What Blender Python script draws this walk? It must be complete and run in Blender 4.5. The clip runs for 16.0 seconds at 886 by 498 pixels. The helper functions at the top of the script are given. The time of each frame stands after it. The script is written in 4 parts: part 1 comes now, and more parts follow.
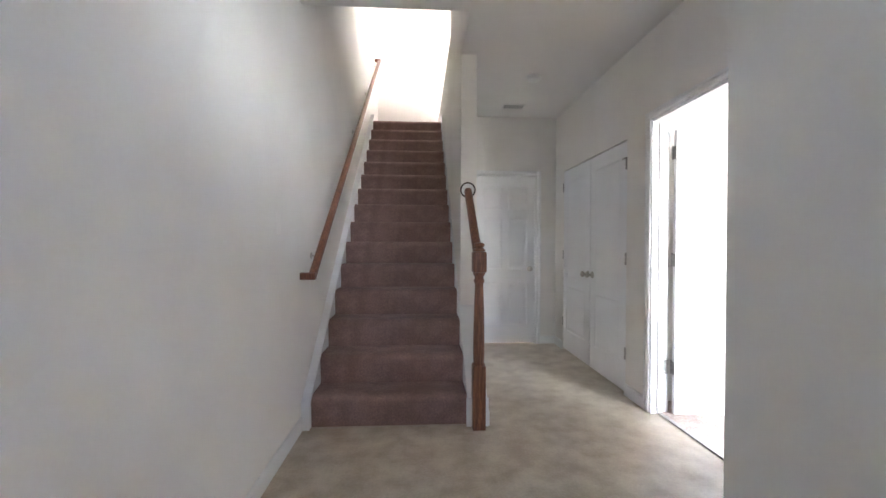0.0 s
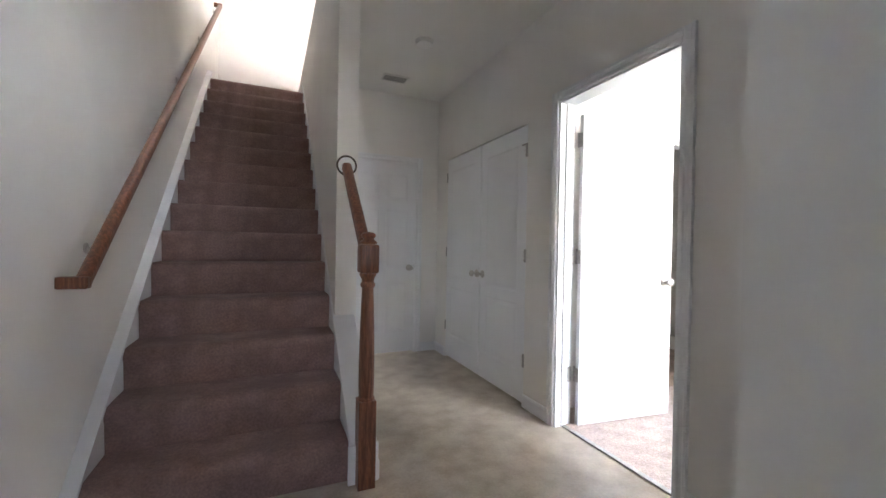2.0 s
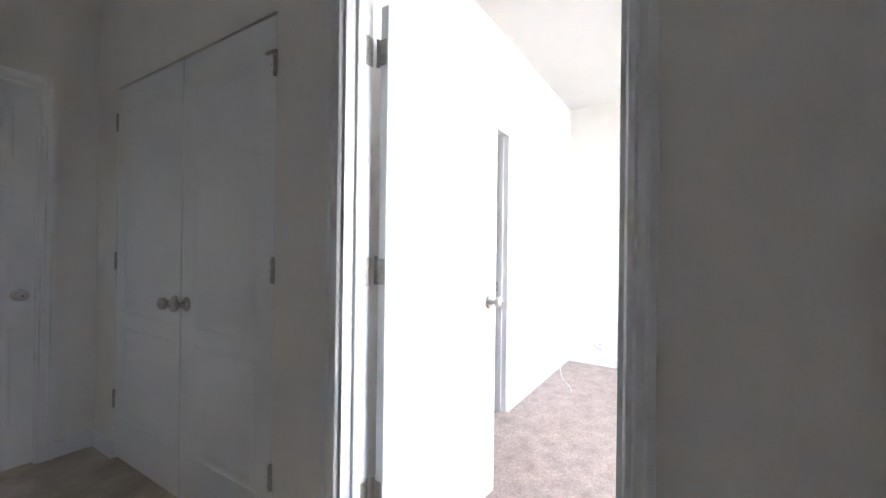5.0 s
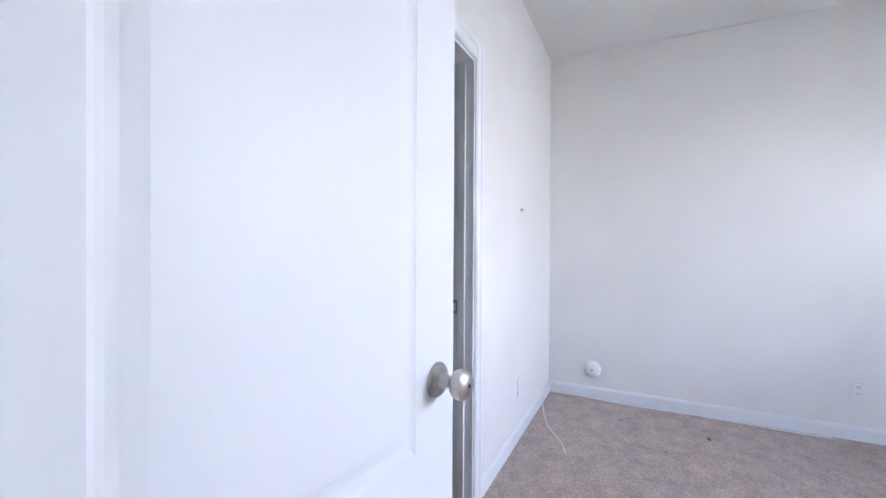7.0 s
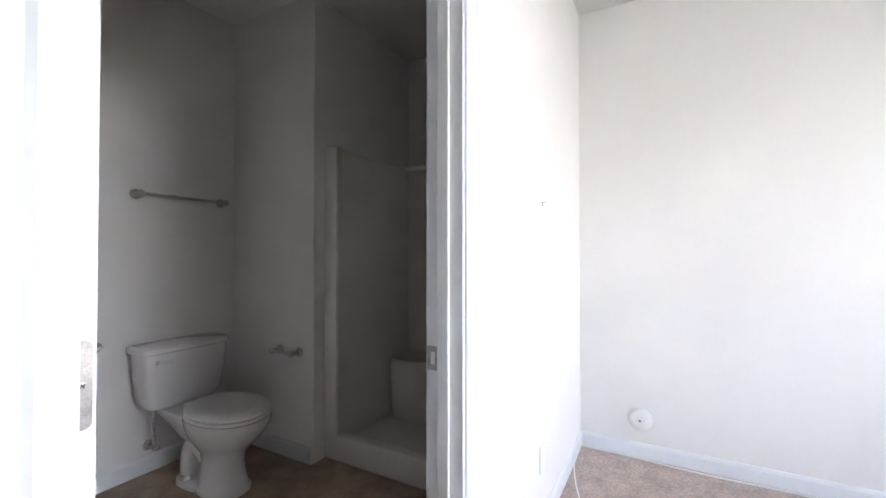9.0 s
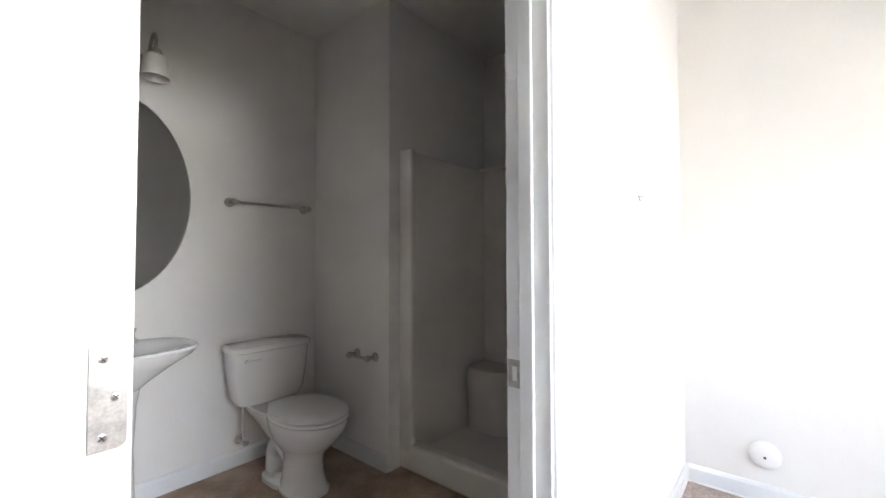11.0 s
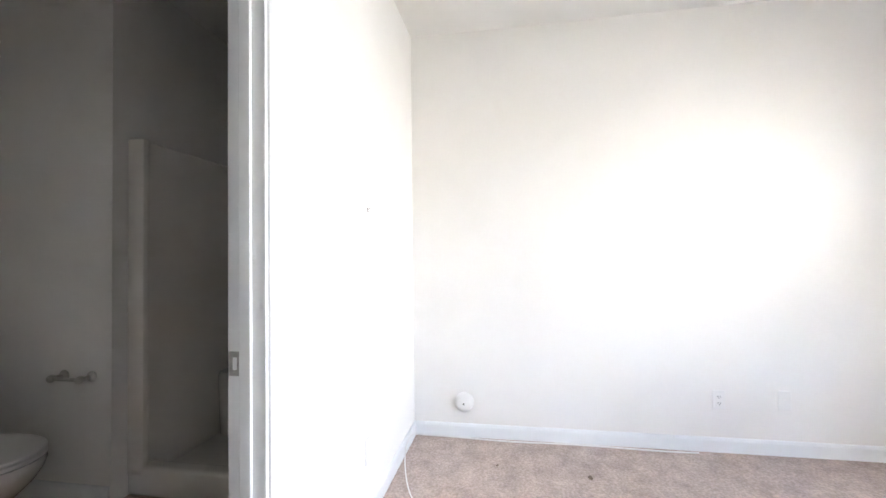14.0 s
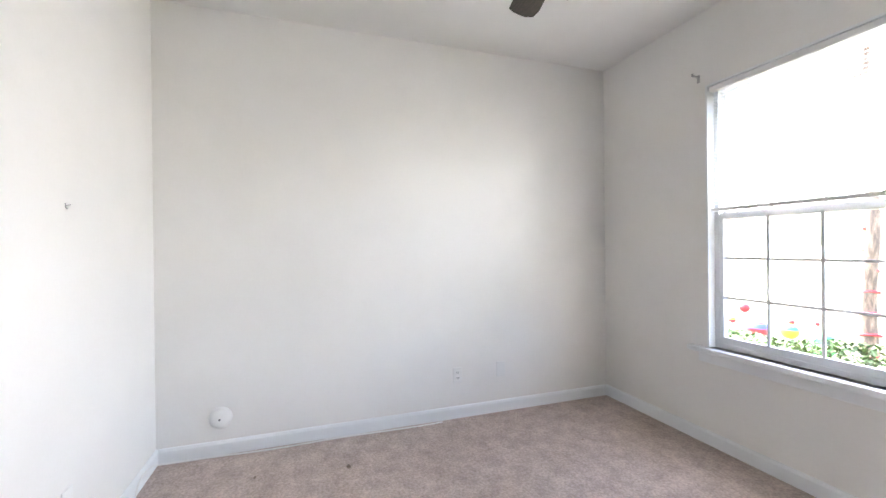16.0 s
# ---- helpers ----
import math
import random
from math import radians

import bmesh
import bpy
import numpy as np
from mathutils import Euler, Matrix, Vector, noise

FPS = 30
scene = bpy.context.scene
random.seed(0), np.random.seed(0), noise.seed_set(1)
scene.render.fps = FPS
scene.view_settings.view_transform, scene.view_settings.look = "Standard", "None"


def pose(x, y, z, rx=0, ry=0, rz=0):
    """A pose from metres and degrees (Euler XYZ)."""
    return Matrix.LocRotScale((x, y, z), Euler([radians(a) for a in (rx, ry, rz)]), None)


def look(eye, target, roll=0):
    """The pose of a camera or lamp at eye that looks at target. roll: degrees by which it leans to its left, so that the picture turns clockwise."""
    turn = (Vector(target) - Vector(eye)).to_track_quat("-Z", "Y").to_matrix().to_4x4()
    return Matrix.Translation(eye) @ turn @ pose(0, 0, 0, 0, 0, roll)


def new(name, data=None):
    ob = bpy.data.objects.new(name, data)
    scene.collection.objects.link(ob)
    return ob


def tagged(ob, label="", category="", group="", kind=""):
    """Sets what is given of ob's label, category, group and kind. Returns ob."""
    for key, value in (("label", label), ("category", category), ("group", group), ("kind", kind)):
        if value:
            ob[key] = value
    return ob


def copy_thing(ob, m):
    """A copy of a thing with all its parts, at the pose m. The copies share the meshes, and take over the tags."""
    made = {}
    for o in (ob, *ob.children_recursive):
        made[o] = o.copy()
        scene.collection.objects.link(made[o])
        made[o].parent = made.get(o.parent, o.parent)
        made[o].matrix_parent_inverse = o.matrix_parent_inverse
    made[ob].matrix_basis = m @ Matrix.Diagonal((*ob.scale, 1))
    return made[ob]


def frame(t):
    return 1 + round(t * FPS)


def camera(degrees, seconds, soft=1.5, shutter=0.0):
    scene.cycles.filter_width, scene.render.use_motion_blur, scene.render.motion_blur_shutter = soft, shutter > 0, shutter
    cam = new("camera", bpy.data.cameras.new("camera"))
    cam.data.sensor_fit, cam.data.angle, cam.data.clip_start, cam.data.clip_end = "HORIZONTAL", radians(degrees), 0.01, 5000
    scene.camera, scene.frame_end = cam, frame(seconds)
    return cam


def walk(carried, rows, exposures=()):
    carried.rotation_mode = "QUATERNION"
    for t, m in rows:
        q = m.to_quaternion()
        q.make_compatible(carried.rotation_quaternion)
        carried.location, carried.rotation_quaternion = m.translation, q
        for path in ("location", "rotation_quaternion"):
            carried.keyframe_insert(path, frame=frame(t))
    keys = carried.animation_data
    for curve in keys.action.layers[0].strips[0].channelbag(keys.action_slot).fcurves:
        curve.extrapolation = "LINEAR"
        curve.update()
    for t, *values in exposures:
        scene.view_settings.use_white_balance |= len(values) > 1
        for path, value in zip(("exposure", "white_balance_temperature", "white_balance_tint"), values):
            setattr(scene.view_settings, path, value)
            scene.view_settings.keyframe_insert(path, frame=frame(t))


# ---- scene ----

# ---- camera ----
PATH = [
    (0, (-0.053, -0.059, 1.21), (0.063, 1.938, 1.188), 0.2),
    (0.5, (-0.052, 0.104, 1.194), (0.08, 2.099, 1.165), 0.2),
    (1, (-0.043, 0.312, 1.179), (0.217, 2.295, 1.147), 0.5),
    (1.5, (-0.073, 0.475, 1.169), (0.419, 2.413, 1.14), 0.8),
    (2, (-0.098, 0.643, 1.169), (0.696, 2.478, 1.149), 1.0),
    (2.5, (-0.114, 0.839, 1.159), (0.936, 2.541, 1.152), 1.2),
    (3, (-0.067, 1.03, 1.157), (1.208, 2.571, 1.154), 1.4),
    (3.5, (-0.008, 1.238, 1.172), (1.465, 2.591, 1.168), 1.2),
    (3.7, (0.072, 1.311, 1.178), (1.582, 2.622, 1.169), 1.4),
    (5.8, (1.100, 2.009, 1.189), (2.858, 2.964, 1.174), 0.2),
    (6, (1.210, 2.064, 1.211), (2.975, 3.004, 1.182), 0.3),
    (6.5, (1.513, 2.155, 1.198), (3.297, 3.059, 1.18), 0.3),
    (7, (1.743, 2.237, 1.195), (3.535, 3.126, 1.181), 0.3),
    (7.5, (1.984, 2.293, 1.204), (3.784, 3.165, 1.196), 0.3),
    (8, (2.172, 2.339, 1.2), (3.974, 3.207, 1.202), 0.1),
    (8.5, (2.359, 2.402, 1.208), (4.159, 3.274, 1.22), 0.0),
    (9, (2.460, 2.448, 1.202), (4.211, 3.414, 1.227), -0.0),
    (9.5, (2.555, 2.495, 1.192), (4.2, 3.632, 1.214), 0.4),
    (9.7, (2.581, 2.529, 1.188), (4.197, 3.707, 1.214), 0.1),
    (11.8, (2.512, 2.494, 1.186), (4.045, 3.778, 1.249), -0.0),
    (12, (2.499, 2.479, 1.193), (4.072, 3.713, 1.252), -0.0),
    (12.5, (2.494, 2.430, 1.197), (4.203, 3.467, 1.253), -0.1),
    (13, (2.473, 2.364, 1.2), (4.298, 3.18, 1.251), -0.2),
    (13.5, (2.445, 2.317, 1.202), (4.364, 2.882, 1.248), -0.4),
    (14, (2.424, 2.265, 1.2), (4.397, 2.591, 1.24), -0.7),
    (14.5, (2.405, 2.212, 1.194), (4.404, 2.249, 1.234), -1.0),
    (15, (2.375, 2.139, 1.205), (4.364, 1.933, 1.236), -1.1),
    (15.5, (2.362, 2.083, 1.243), (4.313, 1.642, 1.243), -0.7),
    (16, (2.344, 2.064, 1.253), (4.238, 1.423, 1.248), -0.6),
]
EXPOSURES = [(0, 6.35, 6750, 14), (1.5, 6.15, 6750, 14), (2.5, 5.95, 6750, 14), (3.5, 5.9, 6750, 14), (5.8, 4.85, 6200, 16), (7, 4.1, 5850, 18), (8.2, 4.15, 5950, 18), (9.5, 4.95, 6650, 14), (12.5, 5.05, 6750, 13), (14.2, 4.8, 6700, 13), (15, 4.4, 6700, 13), (16, 4.3, 6650, 13)]
cam = camera(95.8, 16.0)
walk(cam, [(t, look(e, a, r)) for t, e, a, r in PATH], EXPOSURES)

# ---- world, sun, large lights ----
world = bpy.data.worlds.new("sky")
scene.world = world
world.use_nodes = True
_nt = world.node_tree
_sky = _nt.nodes.new("ShaderNodeTexSky")
_sky.sky_type = "NISHITA"
_sky.sun_disc = False
_sky.sun_elevation = radians(55)
_sky.sun_rotation = radians(87)
_sky.air_density, _sky.dust_density, _sky.ozone_density = 1.0, 4.0, 1.0
_nt.links.new(_sky.outputs[0], _nt.nodes["Background"].inputs[0])
_nt.nodes["Background"].inputs[1].default_value = 0.15


def lamp(name, kind, m, energy, color=(1, 1, 1), sx=1.0, sy=1.0, spread=180.0):
    d = bpy.data.lights.new(name, kind)
    d.energy, d.color = energy, color
    if kind == "AREA":
        d.shape, d.size, d.size_y, d.spread = "RECTANGLE", sx, sy, radians(spread)
    ob = new(name, d)
    ob.matrix_world = m
    return ob


sun = lamp("sun", "SUN", look((10, 0.5, 14.3), (0, 0, 0)), 1.1, (1, 0.96, 0.9))
sun.data.angle = radians(14)
# daylight in the unseen entry door's slit and the upper landing's window
lamp("entry_daylight", "AREA", look((0.34, -1.02, 1.2), (0.45, 4.7, 0.75)), 0.014, (1, 0.95, 0.91), 0.055, 1.7, 72)
# added narrow lamp that throws the left wall's bright band; its transom is assumed
lamp("left_wall_band_lamp", "AREA", look((0.45, -1.0, 2.36), (-0.82, 2.3, 2.02)), 0.06, (0.80, 0.90, 1), 0.5, 0.25, 30)
lamp("landing_daylight", "AREA", look((2.98, 6.2, 4.55), (0, 6.6, 4.0)), 0.05, (1, 0.92, 0.83), 0.2, 0.7)

lamp("bedroom_daylight", "AREA", look((3.365, -0.47, 1.84), (2.98, 3.9, 0.72)), 1.9, (0.93, 0.965, 1), 1.5, 0.68, 140)


# ---- materials ----
def material(name, color, rough=0.5, metal=0.0, vary=0.06, scale=6.0, grain=120.0, bump=0.0, bump_scale=200.0, color2=None, mask=(0.42, 0.6),
             spec=0.5, stretch=(1, 1, 1), transmission=0.0, coat=0.0, sheen=0.0, island=0.0, detail=3.0):
    m = bpy.data.materials.new(name)
    m.use_nodes = True
    n, l = m.node_tree.nodes, m.node_tree.links
    b = n["Principled BSDF"]
    b.inputs["Roughness"].default_value, b.inputs["Metallic"].default_value = rough, metal
    b.inputs["Specular IOR Level"].default_value = spec
    b.inputs["Transmission Weight"].default_value = transmission
    b.inputs["Coat Weight"].default_value = coat
    b.inputs["Sheen Weight"].default_value = sheen
    co = n.new("ShaderNodeTexCoord")
    mp = n.new("ShaderNodeMapping")
    mp.inputs["Scale"].default_value = stretch
    l.new(co.outputs["Object"], mp.inputs["Vector"])

    def tex(s, d=3.0):
        t = n.new("ShaderNodeTexNoise")
        t.inputs["Scale"].default_value, t.inputs["Detail"].default_value = s, d
        l.new(mp.outputs[0], t.inputs["Vector"])
        return t

    big, small = tex(scale, detail), tex(grain, 2.0)
    ramp = n.new("ShaderNodeValToRGB")
    lo = tuple(c * (1 - vary) for c in color)
    hi = color2 or tuple(min(1, c * (1 + vary)) for c in color)
    ramp.color_ramp.elements[0].position, ramp.color_ramp.elements[1].position = mask
    ramp.color_ramp.elements[0].color, ramp.color_ramp.elements[1].color = (*lo, 1), (*hi, 1)
    l.new(big.outputs["Fac"], ramp.inputs["Fac"])
    mix = n.new("ShaderNodeMix")
    mix.data_type, mix.blend_type = "RGBA", "OVERLAY"
    mix.inputs["Factor"].default_value = min(1, vary * 3)
    l.new(ramp.outputs["Color"], mix.inputs["A"])
    l.new(small.outputs["Fac"], mix.inputs["B"])
    out = mix.outputs["Result"]
    if island:
        g = n.new("ShaderNodeNewGeometry")
        hs = n.new("ShaderNodeHueSaturation")
        mr = n.new("ShaderNodeMapRange")
        mr.inputs["To Min"].default_value, mr.inputs["To Max"].default_value = 1 - island, 1 + island
        l.new(g.outputs["Random Per Island"], mr.inputs["Value"])
        l.new(mr.outputs["Result"], hs.inputs["Value"])
        l.new(out, hs.inputs["Color"])
        out = hs.outputs["Color"]
    l.new(out, b.inputs["Base Color"])
    rr = n.new("ShaderNodeMapRange")
    rr.inputs["To Min"].default_value, rr.inputs["To Max"].default_value = max(0.02, rough * 0.85), min(1, rough * 1.15)
    l.new(big.outputs["Fac"], rr.inputs["Value"])
    l.new(rr.outputs["Result"], b.inputs["Roughness"])
    if bump:
        t = tex(bump_scale, 2.0)
        bp = n.new("ShaderNodeBump")
        bp.inputs["Strength"].default_value, bp.inputs["Distance"].default_value = bump, 0.004
        l.new(t.outputs["Fac"], bp.inputs["Height"])
        l.new(bp.outputs["Normal"], b.inputs["Normal"])
    return m


PAINT = material("wall_paint", (0.82, 0.80, 0.772), 0.97, vary=0.02, scale=1.3, grain=60, bump=0.12, bump_scale=260, spec=0.06)
CEIL = material("ceiling_paint", (0.82, 0.805, 0.78), 0.9, vary=0.02, spec=0.1, scale=1.0, bump=0.15, bump_scale=180)
TRIM = material("trim_paint", (0.80, 0.81, 0.82), 0.32, vary=0.015, scale=3, bump=0.03, bump_scale=90)
DOORP = material("door_paint", (0.80, 0.81, 0.825), 0.42, spec=0.3, vary=0.015, scale=2, bump=0.02, bump_scale=160)
CARPET = material("carpet", (0.46, 0.365, 0.32), 0.95, vary=0.17, scale=9, grain=80, bump=1.0, bump_scale=130, color2=(0.54, 0.435, 0.385), detail=8, mask=(0.3, 0.7), spec=0.1, sheen=0.15)
STAIRC = material("stair_carpet", (0.285, 0.182, 0.163), 0.95, vary=0.12, scale=6, grain=95, bump=0.9, bump_scale=210, color2=(0.32, 0.208, 0.186), detail=8, spec=0.1, sheen=0.1)
VINYL = material("vinyl", (0.40, 0.325, 0.245), 0.30, vary=0.06, scale=6.5, grain=70, bump=0.05, bump_scale=40, color2=(0.54, 0.475, 0.385), mask=(0.34, 0.66), detail=6)
BATHV = material("bath_vinyl", (0.31, 0.205, 0.14), 0.35, vary=0.1, scale=6, grain=70, bump=0.06, bump_scale=40, color2=(0.43, 0.30, 0.215), mask=(0.36, 0.62), detail=6)
OAK = material("stained_oak", (0.165, 0.058, 0.028), 0.38, vary=0.2, scale=14, grain=90, bump=0.15, bump_scale=60, color2=(0.235, 0.086, 0.042), stretch=(6, 6, 0.5), coat=0.25)
NICKEL = material("brushed_nickel", (0.52, 0.50, 0.47), 0.3, 1.0, vary=0.08, scale=30, grain=300)
STEEL = material("hinge_steel", (0.42, 0.41, 0.40), 0.36, 1.0, vary=0.1, scale=40, grain=300)
DARK = material("dark_gap", (0.03, 0.028, 0.026), 0.7, vary=0.1)
PORC = material("porcelain", (0.80, 0.79, 0.77), 0.1, vary=0.01, scale=3, coat=0.5)
FIBER = material("fibreglass", (0.80, 0.765, 0.72), 0.24, vary=0.02, scale=2)
PLASTIC = material("white_plastic", (0.80, 0.79, 0.77), 0.38, vary=0.01, scale=8)
VINYLW = material("window_vinyl", (0.78, 0.80, 0.83), 0.38, vary=0.015, scale=5)
BLADE = material("fan_blade", (0.060, 0.042, 0.034), 0.45, vary=0.2, scale=20, stretch=(1, 6, 6))
SHADEG = material("shade_glass", (0.82, 0.81, 0.79), 0.35, vary=0.02, scale=10)
BRAID = material("braided_hose", (0.6, 0.6, 0.6), 0.4, 0.6, vary=0.2, scale=200)
BRASS = material("plug_hole", (0.05, 0.05, 0.055), 0.5, vary=0.05)
MIRROR = material("mirror", (0.9, 0.92, 0.91), 0.02, 1.0, vary=0.0)
HEDGE = material("hedge_leaf", (0.07, 0.12, 0.04), 0.5, vary=0.2, scale=2, island=0.35, color2=(0.09, 0.15, 0.045))
BARK = material("bark", (0.20, 0.15, 0.115), 0.9, vary=0.3, scale=9, bump=0.8, bump_scale=40, stretch=(3, 3, 0.6))
GRASS = material("ground", (0.16, 0.16, 0.09), 0.95, vary=0.25, scale=0.8, grain=30, bump=0.4, bump_scale=60, color2=(0.24, 0.22, 0.14))
SIDING = material("siding", (0.62, 0.60, 0.56), 0.6, vary=0.05, scale=1.2)
ROOFM = material("roof_shingle", (0.14, 0.13, 0.125), 0.9, vary=0.2, scale=3)
RED = material("red_plastic", (0.65, 0.03, 0.04), 0.35, vary=0.04)
BLUE = material("blue_plastic", (0.05, 0.08, 0.50), 0.35, vary=0.04)
GREEN = material("green_plastic", (0.04, 0.40, 0.14), 0.35, vary=0.04)
YELLOW = material("yellow_plastic", (0.75, 0.50, 0.04), 0.35, vary=0.04)
GLASS = bpy.data.materials.new("window_glass")
GLASS.use_nodes = True
_g = GLASS.node_tree.nodes["Principled BSDF"]
_g.inputs["Base Color"].default_value, _g.inputs["Roughness"].default_value = (0.97, 0.985, 0.98, 1), 0.0
_g.inputs["Transmission Weight"].default_value, _g.inputs["IOR"].default_value = 1.0, 1.02


# ---- mesh helpers ----
def link(name, bm, mat, parent=None, smooth=False):
    bmesh.ops.recalc_face_normals(bm, faces=bm.faces)
    me = bpy.data.meshes.new(name)
    bm.to_mesh(me)
    bm.free()
    if smooth:
        for p in me.polygons:
            p.use_smooth = True
        me.set_sharp_from_angle(angle=radians(38))
    me.materials.append(mat)
    ob = new(name, me)
    if parent:
        ob.parent = parent
    return ob


def part(name, bm, mat, parent, label="", smooth=False):
    return tagged(link(name, bm, mat, parent, smooth), label)


def thing(name, m, label, category, group="", kind=""):
    ob = new(name)
    ob.empty_display_size = 0.05
    ob.matrix_world = m
    return tagged(ob, label, category, group, kind)


def setting(name, bm, mat, label, category="", smooth=False):
    return tagged(link(name, bm, mat, None, smooth), label, category or name.split("_")[0], "", "structure")


def box(a, b, bevel=0.0, bm=None, seg=2):
    bm = bm or bmesh.new()
    r = bmesh.ops.create_cube(bm, size=1)
    for v in r["verts"]:
        v.co = [(p + q) / 2 + c * (q - p) for p, q, c in zip(a, b, v.co)]
    if bevel:
        es = {e for v in r["verts"] for e in v.link_edges}
        bmesh.ops.bevel(bm, geom=list(es), offset=bevel, segments=seg, affect="EDGES", profile=0.5)
    return bm


def tube(points, r, bm=None, seg=12, flat=1.0, caps=True):
    """A round bar along points; r a radius or one for each point."""
    bm = bm or bmesh.new()
    ps = [Vector(p) for p in points]
    rs = r if isinstance(r, (list, tuple)) else [r] * len(ps)
    rings = []
    side = None
    for i, p in enumerate(ps):
        d = (ps[min(i + 1, len(ps) - 1)] - ps[max(i - 1, 0)]).normalized()
        if side is None:
            side = d.cross(Vector((0, 0, 1)) if abs(d.z) < 0.9 else Vector((1, 0, 0))).normalized()
        side = (side - d * side.dot(d)).normalized()
        up = side.cross(d)
        rings.append([bm.verts.new(p + (side * math.cos(k * math.tau / seg) + up * math.sin(k * math.tau / seg) * flat) * rs[i]) for k in range(seg)])
    for a, b in zip(rings, rings[1:]):
        for k in range(seg):
            bm.faces.new((a[k], a[(k + 1) % seg], b[(k + 1) % seg], b[k]))
    if caps:
        bm.faces.new(rings[0])
        bm.faces.new(rings[-1])
    return bm


def lathe(profile, m=Matrix(), seg=24, bm=None, sx=1.0, sy=1.0):
    """Turns (radius, height) pairs about z, then lays them at m."""
    bm = bm or bmesh.new()
    rings = []
    for r, h in profile:
        rings.append([bm.verts.new(m @ Vector((r * sx * math.cos(k * math.tau / seg), r * sy * math.sin(k * math.tau / seg), h))) for k in range(seg)])
    for a, b in zip(rings, rings[1:]):
        for k in range(seg):
            bm.faces.new((a[k], a[(k + 1) % seg], b[(k + 1) % seg], b[k]))
    bm.faces.new(rings[0])
    bm.faces.new(rings[-1])
    return bm


def slab(lo, hi, axis, holes=(), bm=None):
    """A wall, floor or sheet from lo to hi, thin along axis, with holes (a0, a1, b0, b1) in its other two axes, as one clean shell."""
    bm = bm or bmesh.new()
    u, v = [i for i in range(3) if i != axis]
    cuts_u = sorted({lo[u], hi[u], *(c for h in holes for c in h[:2] if lo[u] < c < hi[u])})
    cuts_v = sorted({lo[v], hi[v], *(c for h in holes for c in h[2:] if lo[v] < c < hi[v])})
    nu, nv = len(cuts_u) - 1, len(cuts_v) - 1

    def solid(i, j):
        if not (0 <= i < nu and 0 <= j < nv):
            return False
        cu, cv = (cuts_u[i] + cuts_u[i + 1]) / 2, (cuts_v[j] + cuts_v[j + 1]) / 2
        return not any(h[0] < cu < h[1] and h[2] < cv < h[3] for h in holes)

    made = {}

    def vert(i, j, w):
        if (i, j, w) not in made:
            co = [0, 0, 0]
            co[u], co[v], co[axis] = cuts_u[i], cuts_v[j], (lo, hi)[w][axis]
            made[i, j, w] = bm.verts.new(co)
        return made[i, j, w]

    for i in range(nu):
        for j in range(nv):
            if not solid(i, j):
                continue
            for w in (0, 1):
                bm.faces.new([vert(i, j, w), vert(i + 1, j, w), vert(i + 1, j + 1, w), vert(i, j + 1, w)])
            for di, dj, e in ((-1, 0, ((i, j), (i, j + 1))), (1, 0, ((i + 1, j), (i + 1, j + 1))), (0, -1, ((i, j), (i + 1, j))), (0, 1, ((i, j + 1), (i + 1, j + 1)))):
                if not solid(i + di, j + dj):
                    (a, b), (c, d) = e
                    bm.faces.new([vert(a, b, 0), vert(c, d, 0), vert(c, d, 1), vert(a, b, 1)])
    return bm


def prism(poly, x0, x1, bm=None):
    """A polygon in (y, z), drawn out from x0 to x1."""
    bm = bm or bmesh.new()
    a = [bm.verts.new((x0, y, z)) for y, z in poly]
    b = [bm.verts.new((x1, y, z)) for y, z in poly]
    bm.faces.new(a)
    bm.faces.new(b)
    for k in range(len(poly)):
        q = (k + 1) % len(poly)
        bm.faces.new((a[k], a[q], b[q], b[k]))
    return bm


def strip(length, profile):
    """A moulding of (depth, height) profile along +x, its back at y = 0 and its face towards -y."""
    bm = bmesh.new()
    a = [bm.verts.new((0, -d, h)) for d, h in profile]
    b = [bm.verts.new((length, -d, h)) for d, h in profile]
    bm.faces.new(a)
    bm.faces.new(b)
    for k in range(len(profile)):
        q = (k + 1) % len(profile)
        bm.faces.new((a[k], a[q], b[q], b[k]))
    return bm


# ---- the plan ----
WL, HR, STX, STW = -0.82, 1.61, 0.28, 0.41      # left wall, hall's right wall, stair wall
HC, BC, UF, UC = 2.76, 2.72, 3.09, 5.5          # ceilings, upper floor, upper ceiling
BX, BY0, BY1 = 5.095, -0.305, 2.915                # bedroom
TX, TY0, TY1 = 4.115, 3.02, 4.95                 # bathroom
FY, LY = 4.77, 7.3                              # hall's far wall, landing's far wall
EY, CX, CY = -1.0, 1.018, 1.282                   # entry wall, entry's outer corner
N, RISE, RUN, Y0 = 15, 0.206, 0.248, 2.62       # stairs

setting("floor_hall", slab((WL - 0.1, EY - 0.1, -0.12), (HR + 0.06, FY + 0.1, 0), 2), VINYL, "mottled beige sheet vinyl floor with a satin sheen", "floor")
setting("floor_bedroom", slab((HR + 0.06, BY0 - 0.1, -0.12), (BX + 0.1, BY1 + 0.05, 0.008), 2), CARPET, "brown cut-pile carpet with small dark spots", "carpet")
setting("floor_bathroom", slab((2.0, BY1 + 0.05, -0.12), (BX + 0.1, TY1 + 0.1, 0.002), 2), BATHV, "brown mottled sheet vinyl floor", "floor")
setting("floor_landing", slab((WL - 0.1, Y0 + (N - 1) * RUN + 0.03, UF - 0.3), (3.1, LY + 0.1, UF), 2), STAIRC, "brown carpet on the upper landing", "carpet")
W = "off-white painted plaster wall"
setting("wall_left", slab((WL - 0.12, EY - 0.1, 0), (WL, LY + 0.1, UC), 0), PAINT, W + " beside the stairs", "wall")
